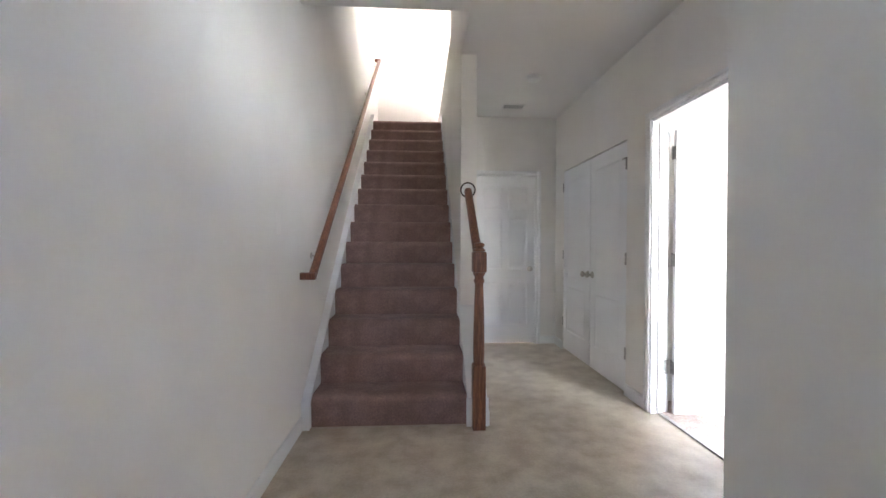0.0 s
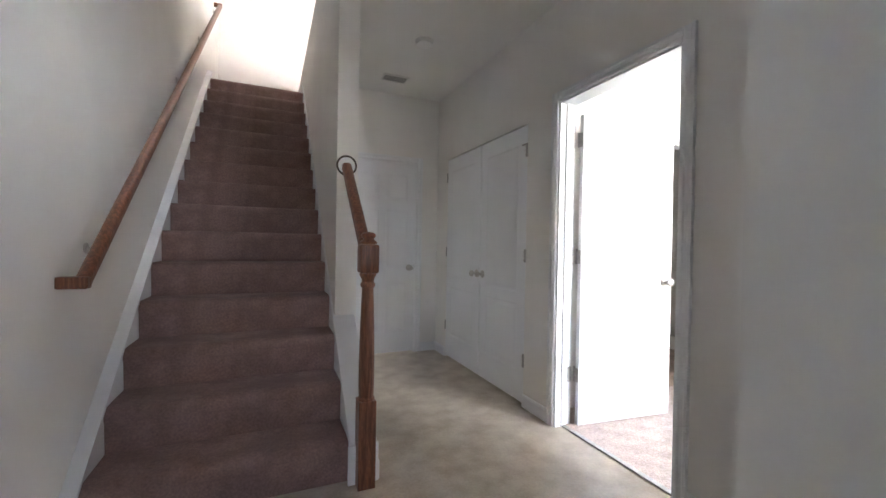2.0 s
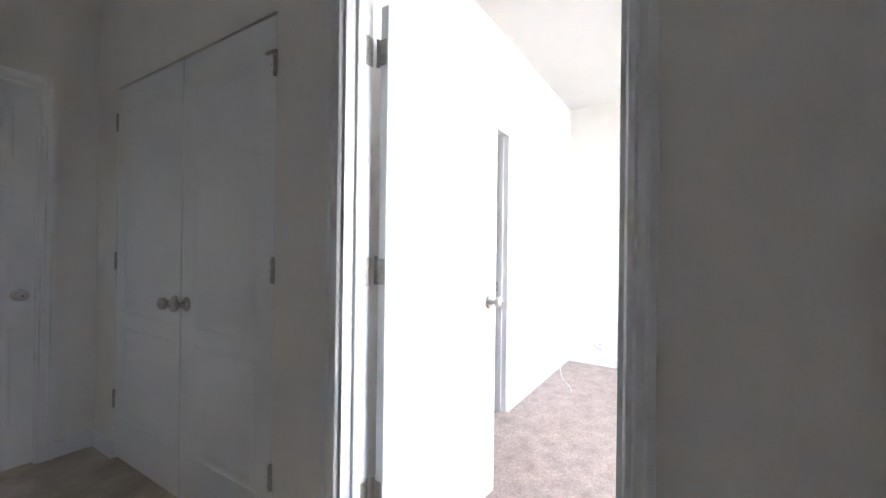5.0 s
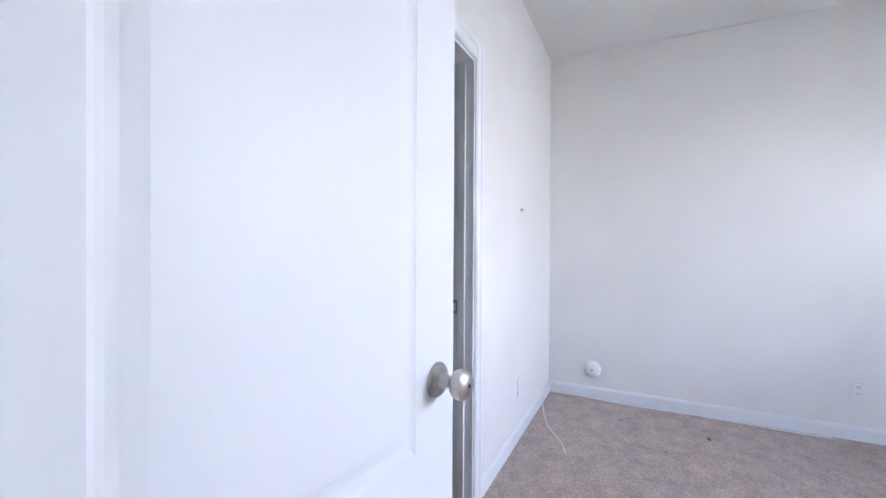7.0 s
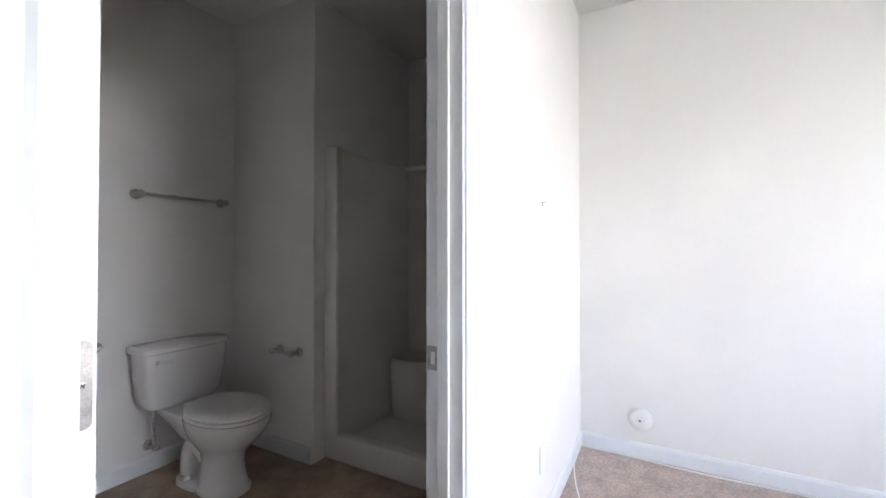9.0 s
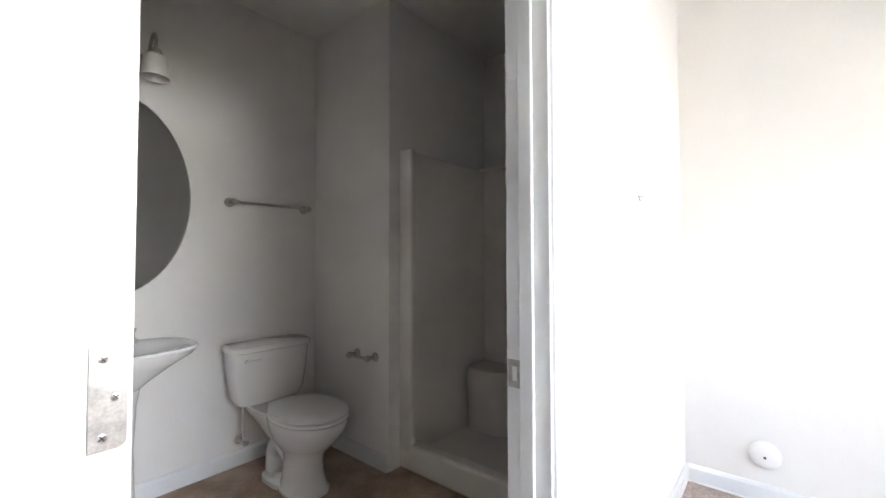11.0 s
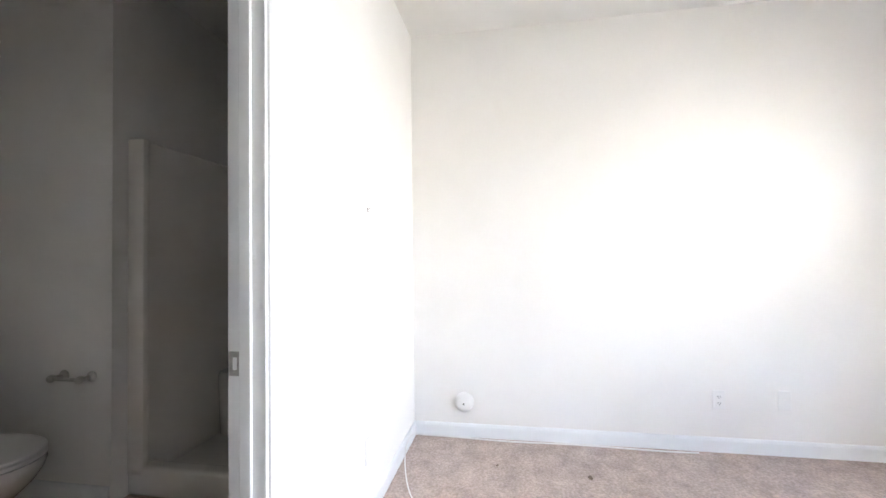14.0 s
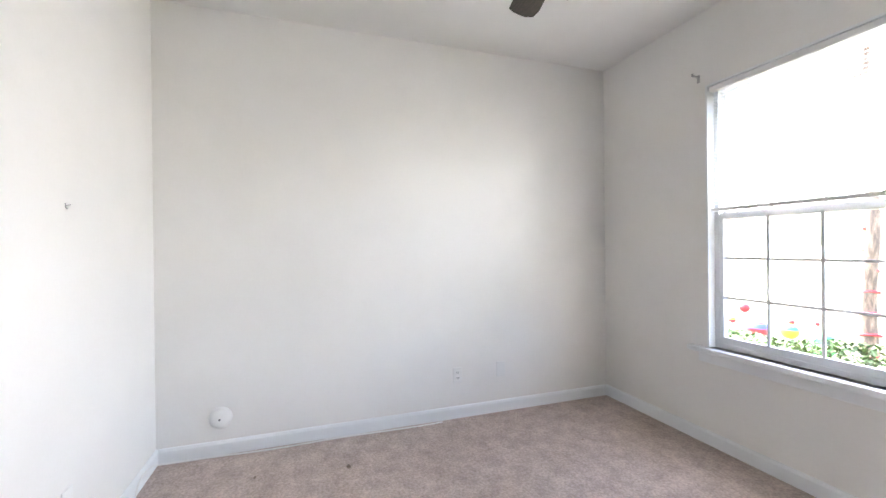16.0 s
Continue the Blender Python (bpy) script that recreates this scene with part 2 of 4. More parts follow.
# unseen wall; its slit and upper hole only let the two entry lamps through
setting("wall_entry", slab((WL, EY - 0.12, 0), (CX, EY, HC), 1, [(0.31, 0.37, 0, 2.06), (0.3, 0.86, 2.25, 2.5)]), PAINT, W + " behind the camera, with a narrow light slit and an assumed transom hole", "wall")
setting("wall_jog", slab((CX, EY - 0.12, 0), (HR + 0.12, CY, HC), 0), PAINT, W + " with an outer corner at the entry", "wall")
setting("wall_hall", slab((HR, CY, 0), (HR + 0.12, FY, HC), 0, [(1.884, 2.727, 0, 2.107), (3.075, 4.492, 0, 2.062)]), PAINT, W + " with door and closet openings", "wall")
setting("wall_hall_end", slab((STX, FY, 0), (HR + 0.12, FY + 0.12, HC), 1, [(0.59, 1.362, 0, 2.045)]), PAINT, W + " at the end of the hall", "wall")
setting("wall_stair", slab((STX, 3.2, 0), (STW, LY, UF + 0.42), 0), PAINT, W + " between stairs and hall", "wall")
setting("wall_stair_end", slab((STX, 2.6, HC + 0.02), (STW, 3.2, UF + 0.42), 0), PAINT, W + " above the stair foot", "wall")
setting("wall_stair_upper", slab((STX, 2.6, UF + 0.42), (STW, 4.35, UC), 0), PAINT, W + " above the stairs", "wall")
setting("wall_stair_header", slab((WL, 2.5, HC), (STX, 2.6, UC), 1), PAINT, "off-white painted header over the foot of the stairs", "wall")
setting("wall_landing", slab((WL, LY, UF), (3.1, LY + 0.12, UC), 1), PAINT, W + " at the top of the stairs", "wall")
setting("wall_landing_side", slab((3.0, 2.6, UF), (3.12, LY, UC), 0, [(6.1, 6.3, 4.2, 4.9)]), PAINT, W + " with the landing's window opening", "wall")
setting("wall_landing_front", slab((STW, 2.6, UF), (3.0, 2.72, UC), 1), PAINT, W + " upstairs", "wall")
setting("wall_bed_far", slab((BX, BY0 - 0.15, 0), (BX + 0.12, TY1 + 0.12, BC + 0.1), 0), PAINT, W + ", bare", "wall")
WX0, WX1, WZ0, WZ1 = 2.56, 4.19, 0.615, 2.25
setting("wall_bed_window", slab((HR + 0.12, BY0 - 0.16, 0), (BX, BY0, BC), 1, [(WX0, WX1, WZ0, WZ1)]), PAINT, W + " round a wide window", "wall")
DX0, DX1 = 2.608, 3.42
setting("wall_bath", slab((HR + 0.12, BY1, 0), (BX, TY0, BC), 1, [(DX0, DX1, 0, 2.035)]), PAINT, W + " with the bathroom doorway", "wall")
setting("wall_bath_back", slab((2.0, TY1, 0), (TX, TY1 + 0.12, BC), 1), PAINT, W + " behind the toilet", "wall")
setting("wall_bath_left", slab((2.0, TY0, 0), (2.12, TY1, BC), 0), PAINT, W, "wall")
setting("wall_bath_right", slab((TX, 4.21, 0), (BX, TY1 + 0.12, BC), 1), PAINT, W + " beside the shower", "wall")
setting("ceiling_hall", slab((WL, EY - 0.1, HC), (HR + 0.12, 2.5, HC + 0.3), 2), CEIL, "white painted ceiling over the entry", "ceiling")
setting("ceiling_hall_end", slab((STX, 2.5, HC), (HR + 0.12, FY + 0.1, HC + 0.02), 2), CEIL, "white painted ceiling over the hall", "ceiling")
setting("ceiling_bedroom", slab((HR + 0.12, BY0 - 0.1, BC), (BX, TY1 + 0.1, BC + 0.1), 2), CEIL, "white painted bedroom ceiling", "ceiling")
setting("ceiling_landing", slab((WL - 0.1, 2.5, UC), (3.1, LY + 0.1, UC + 0.1), 2), CEIL, "white painted ceiling over the landing", "ceiling")
setting("room_back", slab((STX, FY + 0.5, -0.1), (HR + 0.7, FY + 0.54, HC), 1), PAINT, "plain wall behind the hall end door", "wall")
setting("floor_back", slab((STX, FY + 0.1, -0.12), (HR + 0.7, FY + 0.5, 0), 2), VINYL, "vinyl floor behind the hall end door", "floor")
setting("closet_back", slab((HR + 0.6, 3.0, 0), (HR + 0.64, 4.6, HC), 0), PAINT, "plain closet back wall", "wall")

BASE = [(0, 0), (0.014, 0), (0.014, 0.075), (0.009, 0.088), (0.004, 0.092), (0, 0.092)]
CASE = [(0, 0), (0.010, 0.0), (0.016, 0.006), (0.016, 0.018), (0.012, 0.024), (0.013, 0.040), (0.018, 0.048), (0.018, 0.062), (0, 0.062)]


def baseboard(x0, y0, x1, y1, h=1.0):
    """Runs from one point to another with the room on its right-hand side."""
    d = Vector((x1 - x0, y1 - y0, 0))
    bm = strip(d.length, [(a, b * h) for a, b in BASE])
    ob = setting("baseboard", bm, TRIM, "white painted wooden baseboard", "baseboard")
    ob.matrix_world = pose(x0, y0, 0.002, 0, 0, math.degrees(math.atan2(d.y, d.x)))


for run in ((WL, EY, WL, Y0 - 0.02), (CX, CY - 0.004, CX, EY), (HR, CY, CX + 0.02, CY), (HR, 1.828, HR, CY + 0.016), (HR, 3.073, HR, 2.789), (HR, FY, HR, 4.494),
            (1.425, FY, HR - 0.015, FY), (STW, 3.2, STW, FY), (BX, BY1 - 0.015, BX, BY0 + 0.015), (3.497, BY1, BX, BY1), (BX, BY0, HR + 0.13, BY0),
            (2.12, TY1, TX - 0.002, TY1), (TX, TY1 - 0.015, TX, 4.215)):
    baseboard(*run)


def casing(m, width, height, name="trim_doorway", wide=1.0):
    """Door casing of two legs and a head round an opening; local x along the wall, -y into the room."""
    ob = thing(name, m, "white painted moulded door casing", "trim", "", "structure")
    for s in (0, 1):
        bm = strip(height + 0.062 * wide, [(d, h * wide) for d, h in CASE])
        mm = pose(0, 0, 0, 0, -90, 0) if s == 0 else pose(width, 0, 0, 0, -90, 0) @ Matrix.Diagonal((1, 1, -1, 1))
        bm.transform(mm)
        part("leg", bm, TRIM, ob)
    bm = strip(width, [(d, h * wide) for d, h in CASE])
    bm.transform(pose(0, 0, height))
    part("head", bm, TRIM, ob)
    return ob


casing(pose(HR, 2.727, 0, 0, 0, -90), 0.843, 2.107)
casing(pose(HR + 0.12, 1.884, 0, 0, 0, 90), 0.843, 2.107)
casing(pose(DX0, BY1, 0), DX1 - DX0, 2.035, "trim_doorway", 1.22)
casing(pose(0.59, FY, 0), 0.772, 2.045)


def jamb(name, a, b, axis, stop):
    """Lining of an opening with a stop strip; a and b are the opening's corners, axis the one that the wall is thin along."""
    ob = thing(name, Matrix(), "white painted door jamb with a stop strip", "trim", "", "structure")
    lo, hi = list(a), list(b)
    u = 1 - axis
    for k in (0, 1):
        c, d = lo[:], hi[:]
        c[u], d[u] = (lo[u], lo[u] + 0.012) if k == 0 else (hi[u] - 0.012, hi[u])
        c[axis] -= 0.003
        d[axis] += 0.003
        part("lining", box(c, d), TRIM, ob)
        c[u], d[u] = (lo[u] + 0.012, lo[u] + 0.019) if k == 0 else (hi[u] - 0.023, hi[u] - 0.012)
        c[axis], d[axis] = stop
        d[2] -= 0.012
        part("stop", box(c, d, 0.002), TRIM, ob)
    c, d = lo[:], hi[:]
    c[u] += 0.012
    d[u] -= 0.012
    c[2] = hi[2] - 0.012
    part("lining", box(c, d), TRIM, ob)
    return ob


jamb("jamb_bedroom", (HR, 1.884, 0), (HR + 0.12, 2.727, 2.107), 0, (HR + 0.042, HR + 0.078))
bath_jamb = jamb("jamb_bath", (DX0, BY1, 0), (DX1, TY0, 2.035), 1, (BY1 + 0.035, BY1 + 0.069))
jamb("jamb_hall_end", (0.59, FY, 0), (1.362, FY + 0.12, 2.045), 1, (FY + 0.046, FY + 0.08))
bm = box((HR + 0.045, 1.902, 0), (HR + 0.075, 2.715, 0.012), 0.004)
setting("threshold_strip", bm, STEEL, "thin metal strip between vinyl and carpet", "threshold")


# ---- doors ----
def knob(parent, m, name="door_knob"):
    """A round knob on a rose; local z points out of the door."""
    bm = lathe([(0.033, 0), (0.033, 0.004), (0.029, 0.009), (0.014, 0.012), (0.011, 0.030), (0.013, 0.036), (0.024, 0.042), (0.0285, 0.052), (0.027, 0.062), (0.019, 0.069), (0.006, 0.071)], m)
    k = part(name, bm, NICKEL, parent, "brushed nickel door knob", True)
    part("keyhole", lathe([(0.004, 0.0705), (0.004, 0.0722), (0.002, 0.0724)], m, 10), BRASS, k)


def hinge(parent, m, leaf=0.032, both=True):
    """A butt hinge; local z up the pin, leaves along x in the plane y = 0."""
    bm = tube([(0, 0, -0.046), (0, 0, 0.046)], 0.0062, seg=10)
    lathe([(0.0072, 0.046), (0.0072, 0.050), (0.003, 0.053)], Matrix(), 10, bm)
    box((0.004, -0.0012, -0.0445), (leaf, 0.0012, 0.0445), 0, bm)
    if both:
        box((-leaf, -0.0012, -0.0445), (-0.004, 0.0012, 0.0445), 0, bm)
    bm.transform(m)
    h = part("hinge", bm, STEEL, parent, "steel butt hinge", True)
    for k, z in enumerate((-0.03, 0, 0.03)):
        b = lathe([(0.004, 0), (0.004, 0.0006), (0.002, 0.001)], m @ pose(0.022 if k % 2 else 0.014, -0.0012, z, 90), 10)
        part("screw", b, NICKEL, h)


def panel_door(name, m, w, h, panels, label, th=0.035):
    """A moulded panel door: local x from the hinge, y through it (0 to th), z up. panels: (x0, x1, z0, z1)."""
    d = thing(name, m, label, "door", "", "structure")
    bm = slab((0, 0.004, 0), (w, th - 0.004, h), 1)
    slab((0, 0, 0), (w, 0.004, h), 1, panels, bm)
    slab((0, th - 0.004, 0), (w, th, h), 1, panels, bm)
    part("slab", bm, DOORP, d)
    for x0, x1, z0, z1 in panels:
        for s in (0, 1):
            bm = bmesh.new()
            yb, yt = (0.0042, 0.0012) if s == 0 else (th - 0.0042, th - 0.0012)
            rings = []
            for inset, y in ((0.0, 0.0005 if s == 0 else th - 0.0005), (0.006, 0.5 * (yb + yt)), (0.014, yb), (0.022, yb), (0.046, yt), (0.055, yt)):
                rings.append([bm.verts.new((x, y, z)) for x, z in ((x0 + inset, z0 + inset), (x1 - inset, z0 + inset), (x1 - inset, z1 - inset), (x0 + inset, z1 - inset))])
            for a, b in zip(rings, rings[1:]):
                for k in range(4):
                    bm.faces.new((a[k], a[(k + 1) % 4], b[(k + 1) % 4], b[k]))
            bm.faces.new(rings[-1])
            part("panel", bm, DOORP, d)
    return d


def two_panels(w, side=0.115):
    return [(side, w - side, 0.22, 0.72), (side, w - side, 0.80, 1.90)]


# bedroom door, standing open
bd = panel_door("door_bedroom", pose(HR + 0.136, 2.657, 0.016, 0, 0, -5.9), 0.742, 2.01, [(0.160, 0.612, 0.22, 0.71), (0.160, 0.612, 0.81, 1.89)], "white panelled bedroom door standing wide open")
knob(bd, pose(0.682, 0, 0.924, 90))
knob(bd, pose(0.682, 0.035, 0.924, -90))
part("latch_plate", box((0.7385, 0.006, 0.895), (0.7405, 0.029, 0.953), 0), STEEL, bd)
for z in (0.32, 1.09, 1.85):
    hinge(bd, pose(-0.002, 0.047, z, 0, 0, -90), 0.040, False)
    leaf = box((HR + 0.083, 2.7125, z + 0.016 - 0.050), (HR + 0.122, 2.7165, z + 0.016 + 0.050), 0.0015)
    leaf.transform(pose(HR + 0.136, 2.657, 0.016, 0, 0, -5.9).inverted())
    jl = part("jamb_leaf", leaf, STEEL, bd, "steel hinge leaf")
    for dx, dz in ((0.094, 0.034), (0.106, 0.0), (0.094, -0.034)):
        scw = lathe([(0.0045, 0), (0.0045, 0.0008), (0.002, 0.0012)], pose(HR + dx, 2.7125, z + 0.016 + dz, 90), 10)
        scw.transform(pose(HR + 0.136, 2.657, 0.016, 0, 0, -5.9).inverted())
        part("screw", scw, NICKEL, jl)

# bathroom door, swung into the bathroom
td = panel_door("door_bathroom", pose(2.673, TY0 + 0.002, 0.014, 0, 0, 90), 0.672, 2.01, two_panels(0.672, 0.105), "white panelled bathroom door swung into the bathroom")
for z in (0.32, 1.04, 1.85):
    lw = 0.030
    bm = bmesh.new()
    pts = [(-0.0025, 0.0345, -0.0500)]
    pts += [(-0.0025, 0.0345 - lw + 0.008 - 0.008 * math.sin(a), -0.0420 - 0.008 * math.cos(a)) for a in (0, 0.4, 0.8, 1.2, 1.57)]
    pts += [(-0.0025, 0.0345 - lw + 0.008 - 0.008 * math.cos(a), 0.0420 + 0.008 * math.sin(a)) for a in (0, 0.4, 0.8, 1.2, 1.57)]
    pts += [(-0.0025, 0.0345, 0.0500)]
    f = bm.faces.new([bm.verts.new((x, y, z + c)) for x, y, c in pts])
    r = bmesh.ops.extrude_face_region(bm, geom=[f])
    bmesh.ops.translate(bm, vec=(0.003, 0, 0), verts=[v for v in r["geom"] if isinstance(v, bmesh.types.BMVert)])
    hg = part("hinge_leaf", bm, STEEL, td, "steel hinge leaf with rounded corners")
    for y, dz in ((0.024, 0.038), (0.014, 0.0), (0.024, -0.037)):
        sm = pose(-0.0025, y, z + dz, 0, -90)
        sc = part("screw", lathe([(0.0042, 0), (0.0042, 0.0005), (0.003, 0.0010), (0.001, 0.0011)], sm, 14), NICKEL, hg, "", True)
        cr = box((-0.003, -0.0006, 0.0009), (0.003, 0.0006, 0.0014))
        box((-0.0006, -0.003, 0.0009), (0.0006, 0.003, 0.0014), 0, cr)
        cr.transform(sm @ pose(0, 0, 0, 0, 0, 35))
        part("screw_slot", cr, BRASS, hg)
bm = slab((DX1 - 0.0138, 2.986, 0.885), (DX1 - 0.0118, 3.019, 0.951), 0, [(2.996, 3.009, 0.901, 0.935)])
sp = part("strike_plate", bm, STEEL, bath_jamb, "steel strike plate")

# hall end door
six = [(x0, x1, z0, z1) for x0, x1 in ((0.105, 0.345), (0.415, 0.655)) for z0, z1 in ((0.22, 0.74), (0.90, 1.52), (1.62, 1.90))]
hd = panel_door("door_hall_end", pose(0.606, FY + 0.008, 0.012), 0.744, 2.02, six, "closed white six-panel door with a knob")
knob(hd, pose(0.682, 0, 0.905, 90))
part("latch_plate", box((0.742, -0.001, 0.88), (0.746, 0.02, 0.94)), STEEL, hd)

# closet pair, flush with the wall
cl = panel_door("door_closet", pose(HR + 0.002, 4.488, 0.022, 0, 0, -90), 0.716, 2.03, [(0.1, 0.616, 0.22, 0.72), (0.1, 0.616, 0.80, 1.90)], "closed white closet door leaf with a knob")
cr_ = panel_door("door_closet", pose(HR + 0.002, 3.080, 0.022, 0, 0, 90) @ Matrix.Diagonal((1, -1, 1, 1)), 0.682, 2.03, [(0.1, 0.582, 0.22, 0.72), (0.1, 0.582, 0.80, 1.90)], "closed white closet door leaf with a knob")
knob(cl, pose(0.668, 0, 0.900, 90))
knob(cr_, pose(0.634, 0, 0.900, 90))
for d in (cl, cr_):
    for z in (0.31, 1.075, 1.845):
        hinge(d, pose(-0.001, -0.006, z), 0.012)
part("flip_latch", box((0.004, -0.014, 1.885), (0.05, -0.004, 1.897), 0.002), STEEL, cr_, "small steel flip latch")


# ---- stairs ----
st = thing("staircase", pose(0, Y0, 0), "straight flight of fifteen mauve-brown carpeted stairs", "stairs")
SX0, SX1 = WL + 0.056, STX - 0.014
prof = [(0.0, 0.0), (-0.004, 0.06), (-0.010, RISE - 0.070), (-0.018, RISE - 0.048), (-0.020, RISE - 0.030), (-0.014, RISE - 0.013), (0.0, RISE - 0.003), (0.022, RISE), (RUN + 0.02, RISE)]
base_step = prism(prof + [(RUN + 0.02, 0.0)], SX0, SX1)
step0 = part("step", base_step, STAIRC, st, "", True)
for k in range(1, N):
    s = new("step", step0.data)
    s.parent = st
    s.matrix_basis = pose(0, k * RUN, k * RISE)
part("carriage", prism([(0.03, 0.0), (N * RUN - 0.1, (N - 1) * RISE - 0.05), (N * RUN - 0.1, 0.0)], SX0 + 0.01, SX1 - 0.01), TRIM, st)
SL = RISE / RUN
for x0, x1, yo in ((WL + 0.002, WL + 0.054, 0.0), (STX - 0.013, STX - 0.001, 0.62)):
    ya, yb = -0.05 + yo, N * RUN - 0.1
    pts = [(ya, 0.0 if yo == 0 else ya * SL + 0.05), (ya, ya * SL + 0.22), (yb, yb * SL + 0.22), (yb, yb * SL - 0.1), (ya + 0.3, ya * SL)]
    part("skirt_board", prism(pts, x0, x1), TRIM, st, "white painted skirt board")
    part("skirt_cap", prism([(ya, ya * SL + 0.205), (ya, ya * SL + 0.224), (yb, yb * SL + 0.224), (yb, yb * SL + 0.205)], x0 + (0.0 if yo else 0.004), x1 + (0.006 if yo == 0 else -0.004) if yo == 0 else x1 - 0.002), TRIM, st)
# low curb between newel and stair wall
cw = thing("stair_curb", pose(0, 0, 0), "low white painted curb wall beside the lowest steps", "trim", "", "structure")
part("curb_wall", prism([(2.585, 0), (2.585, 0.20), (2.66, 0.27), (3.2, 0.27 + 0.54 * SL), (3.2, 0)], STX - 0.012, STW - 0.01), TRIM, cw)
part("curb_base", prism([(2.58, 0.002), (2.58, 0.09), (3.198, 0.09), (3.198, 0.002)], STW - 0.01, STW + 0.006), TRIM, cw)
part("end_trim", box((STX - 0.02, 2.570, 0), (STW - 0.002, 2.585, 0.19), 0.003), TRIM, cw)

# newel post with its turned shaft
NX, NY = 0.337, 2.552
nw = thing("newel_post", pose(NX, NY, 0), "reddish-brown turned oak newel post at the stair foot", "newel post")
part("base_block", box((-0.042, -0.042, 0), (0.042, 0.042, 0.42), 0.004), OAK, nw)
part("shaft", lathe([(0.040, 0.418), (0.041, 0.428), (0.034, 0.436), (0.036, 0.446), (0.0375, 0.50), (0.037, 0.62), (0.034, 0.76), (0.030, 0.88), (0.0275, 0.955), (0.033, 0.962), (0.036, 0.972),
                     (0.033, 0.982), (0.029, 0.988), (0.030, 1.0), (0.036, 1.012), (0.041, 1.02), (0.038, 1.03)], seg=28), OAK, nw, "", True)
part("upper_block", box((-0.045, -0.045, 1.028), (0.045, 0.045, 1.165), 0.010), OAK, nw, "", True)
part("cap", lathe([(0.030, 1.164), (0.041, 1.170), (0.041, 1.178), (0.030, 1.186), (0.024, 1.192), (0.031, 1.199), (0.036, 1.207), (0.033, 1.216), (0.022, 1.223), (0.006, 1.226)], seg=28), OAK, nw, "", True)

RAILP = [(-0.029, -0.02), (-0.029, 0.004), (-0.024, 0.016), (-0.012, 0.024), (0.012, 0.024), (0.024, 0.016), (0.029, 0.004), (0.029, -0.02), (0.02, -0.026), (-0.02, -0.026)]


def rail_bar(points, bm=None, k=1.0):
    """A moulded rail along points in one upright plane."""
    bm = bm or bmesh.new()
    ps = [Vector(p) for p in points]
    rings = []
    for i, p in enumerate(ps):
        d = (ps[min(i + 1, len(ps) - 1)] - ps[max(i - 1, 0)]).normalized()
        s = d.cross(Vector((0, 0, 1))).normalized()
        u = s.cross(d)
        rings.append([bm.verts.new(p + s * a * k + u * b * k) for a, b in RAILP])
    n = len(RAILP)
    for a, b in zip(rings, rings[1:]):
        for k2 in range(n):
            bm.faces.new((a[k2], a[(k2 + 1) % n], b[(k2 + 1) % n], b[k2]))
    bm.faces.new(rings[0])
    bm.faces.new(rings[-1])
    return bm


br = thing("banister", pose(NX, 3.19, 1.655), "short reddish-brown oak banister from newel to wall", "banister")
part("rail", rail_bar([(0, NY + 0.03 - 3.19, 1.125 - 1.655), (0, -0.03, -0.02), (0, -0.012, -0.005)]), OAK, br, "", True)
ro = part("rosette", lathe([(0.060, -0.010), (0.060, 0.002), (0.056, 0.006), (0.020, 0.008)], pose(0, 0, 0, 90), 36), TRIM, br, "round white rosette on the wall end", True)
ring = bmesh.new()
tube([(0.058 * math.cos(k * math.tau / 36), -0.004, 0.058 * math.sin(k * math.tau / 36)) for k in range(37)], 0.0065, ring, 10)
part("ring", ring, BLADE, ro, "dark metal ring", True)

# wall handrail on the far side of the stairs
RA, RB = Vector((WL + 0.075, 2.56, 1.005)), Vector((WL + 0.075, 6.78, 4.31))
hr = thing("handrail", Matrix.Translation(RA), "brown oak wall handrail on metal brackets", "handrail")
part("rail", rail_bar([(0, 0, 0), RB - RA], k=0.85), OAK, hr, "", True)
for p, nm in ((RA, "lower_return"), (RB, "upper_return")):
    q = p - RA
    part(nm, box((q.x - 0.085 + 0.012, q.y - 0.022, q.z - 0.024), (q.x + 0.024, q.y + 0.022, q.z + 0.022), 0.006), OAK, hr)
for f in (0.06, 0.47, 0.72, 0.985):
    p = (RB - RA) * f
    w = part("bracket", tube([p + Vector((-0.071, 0, -0.075)), p + Vector((-0.04, 0, -0.075)), p + Vector((-0.012, 0, -0.06)), p + Vector((0, 0, -0.022))], 0.006, seg=8), NICKEL, hr, "nickel bracket", True)
    part("flange", lathe([(0.024, 0), (0.024, 0.005), (0.012, 0.009)], Matrix.Translation(p + Vector((-0.074, 0, -0.075))) @ pose(0, 0, 0, 0, 90), 14), NICKEL, w)


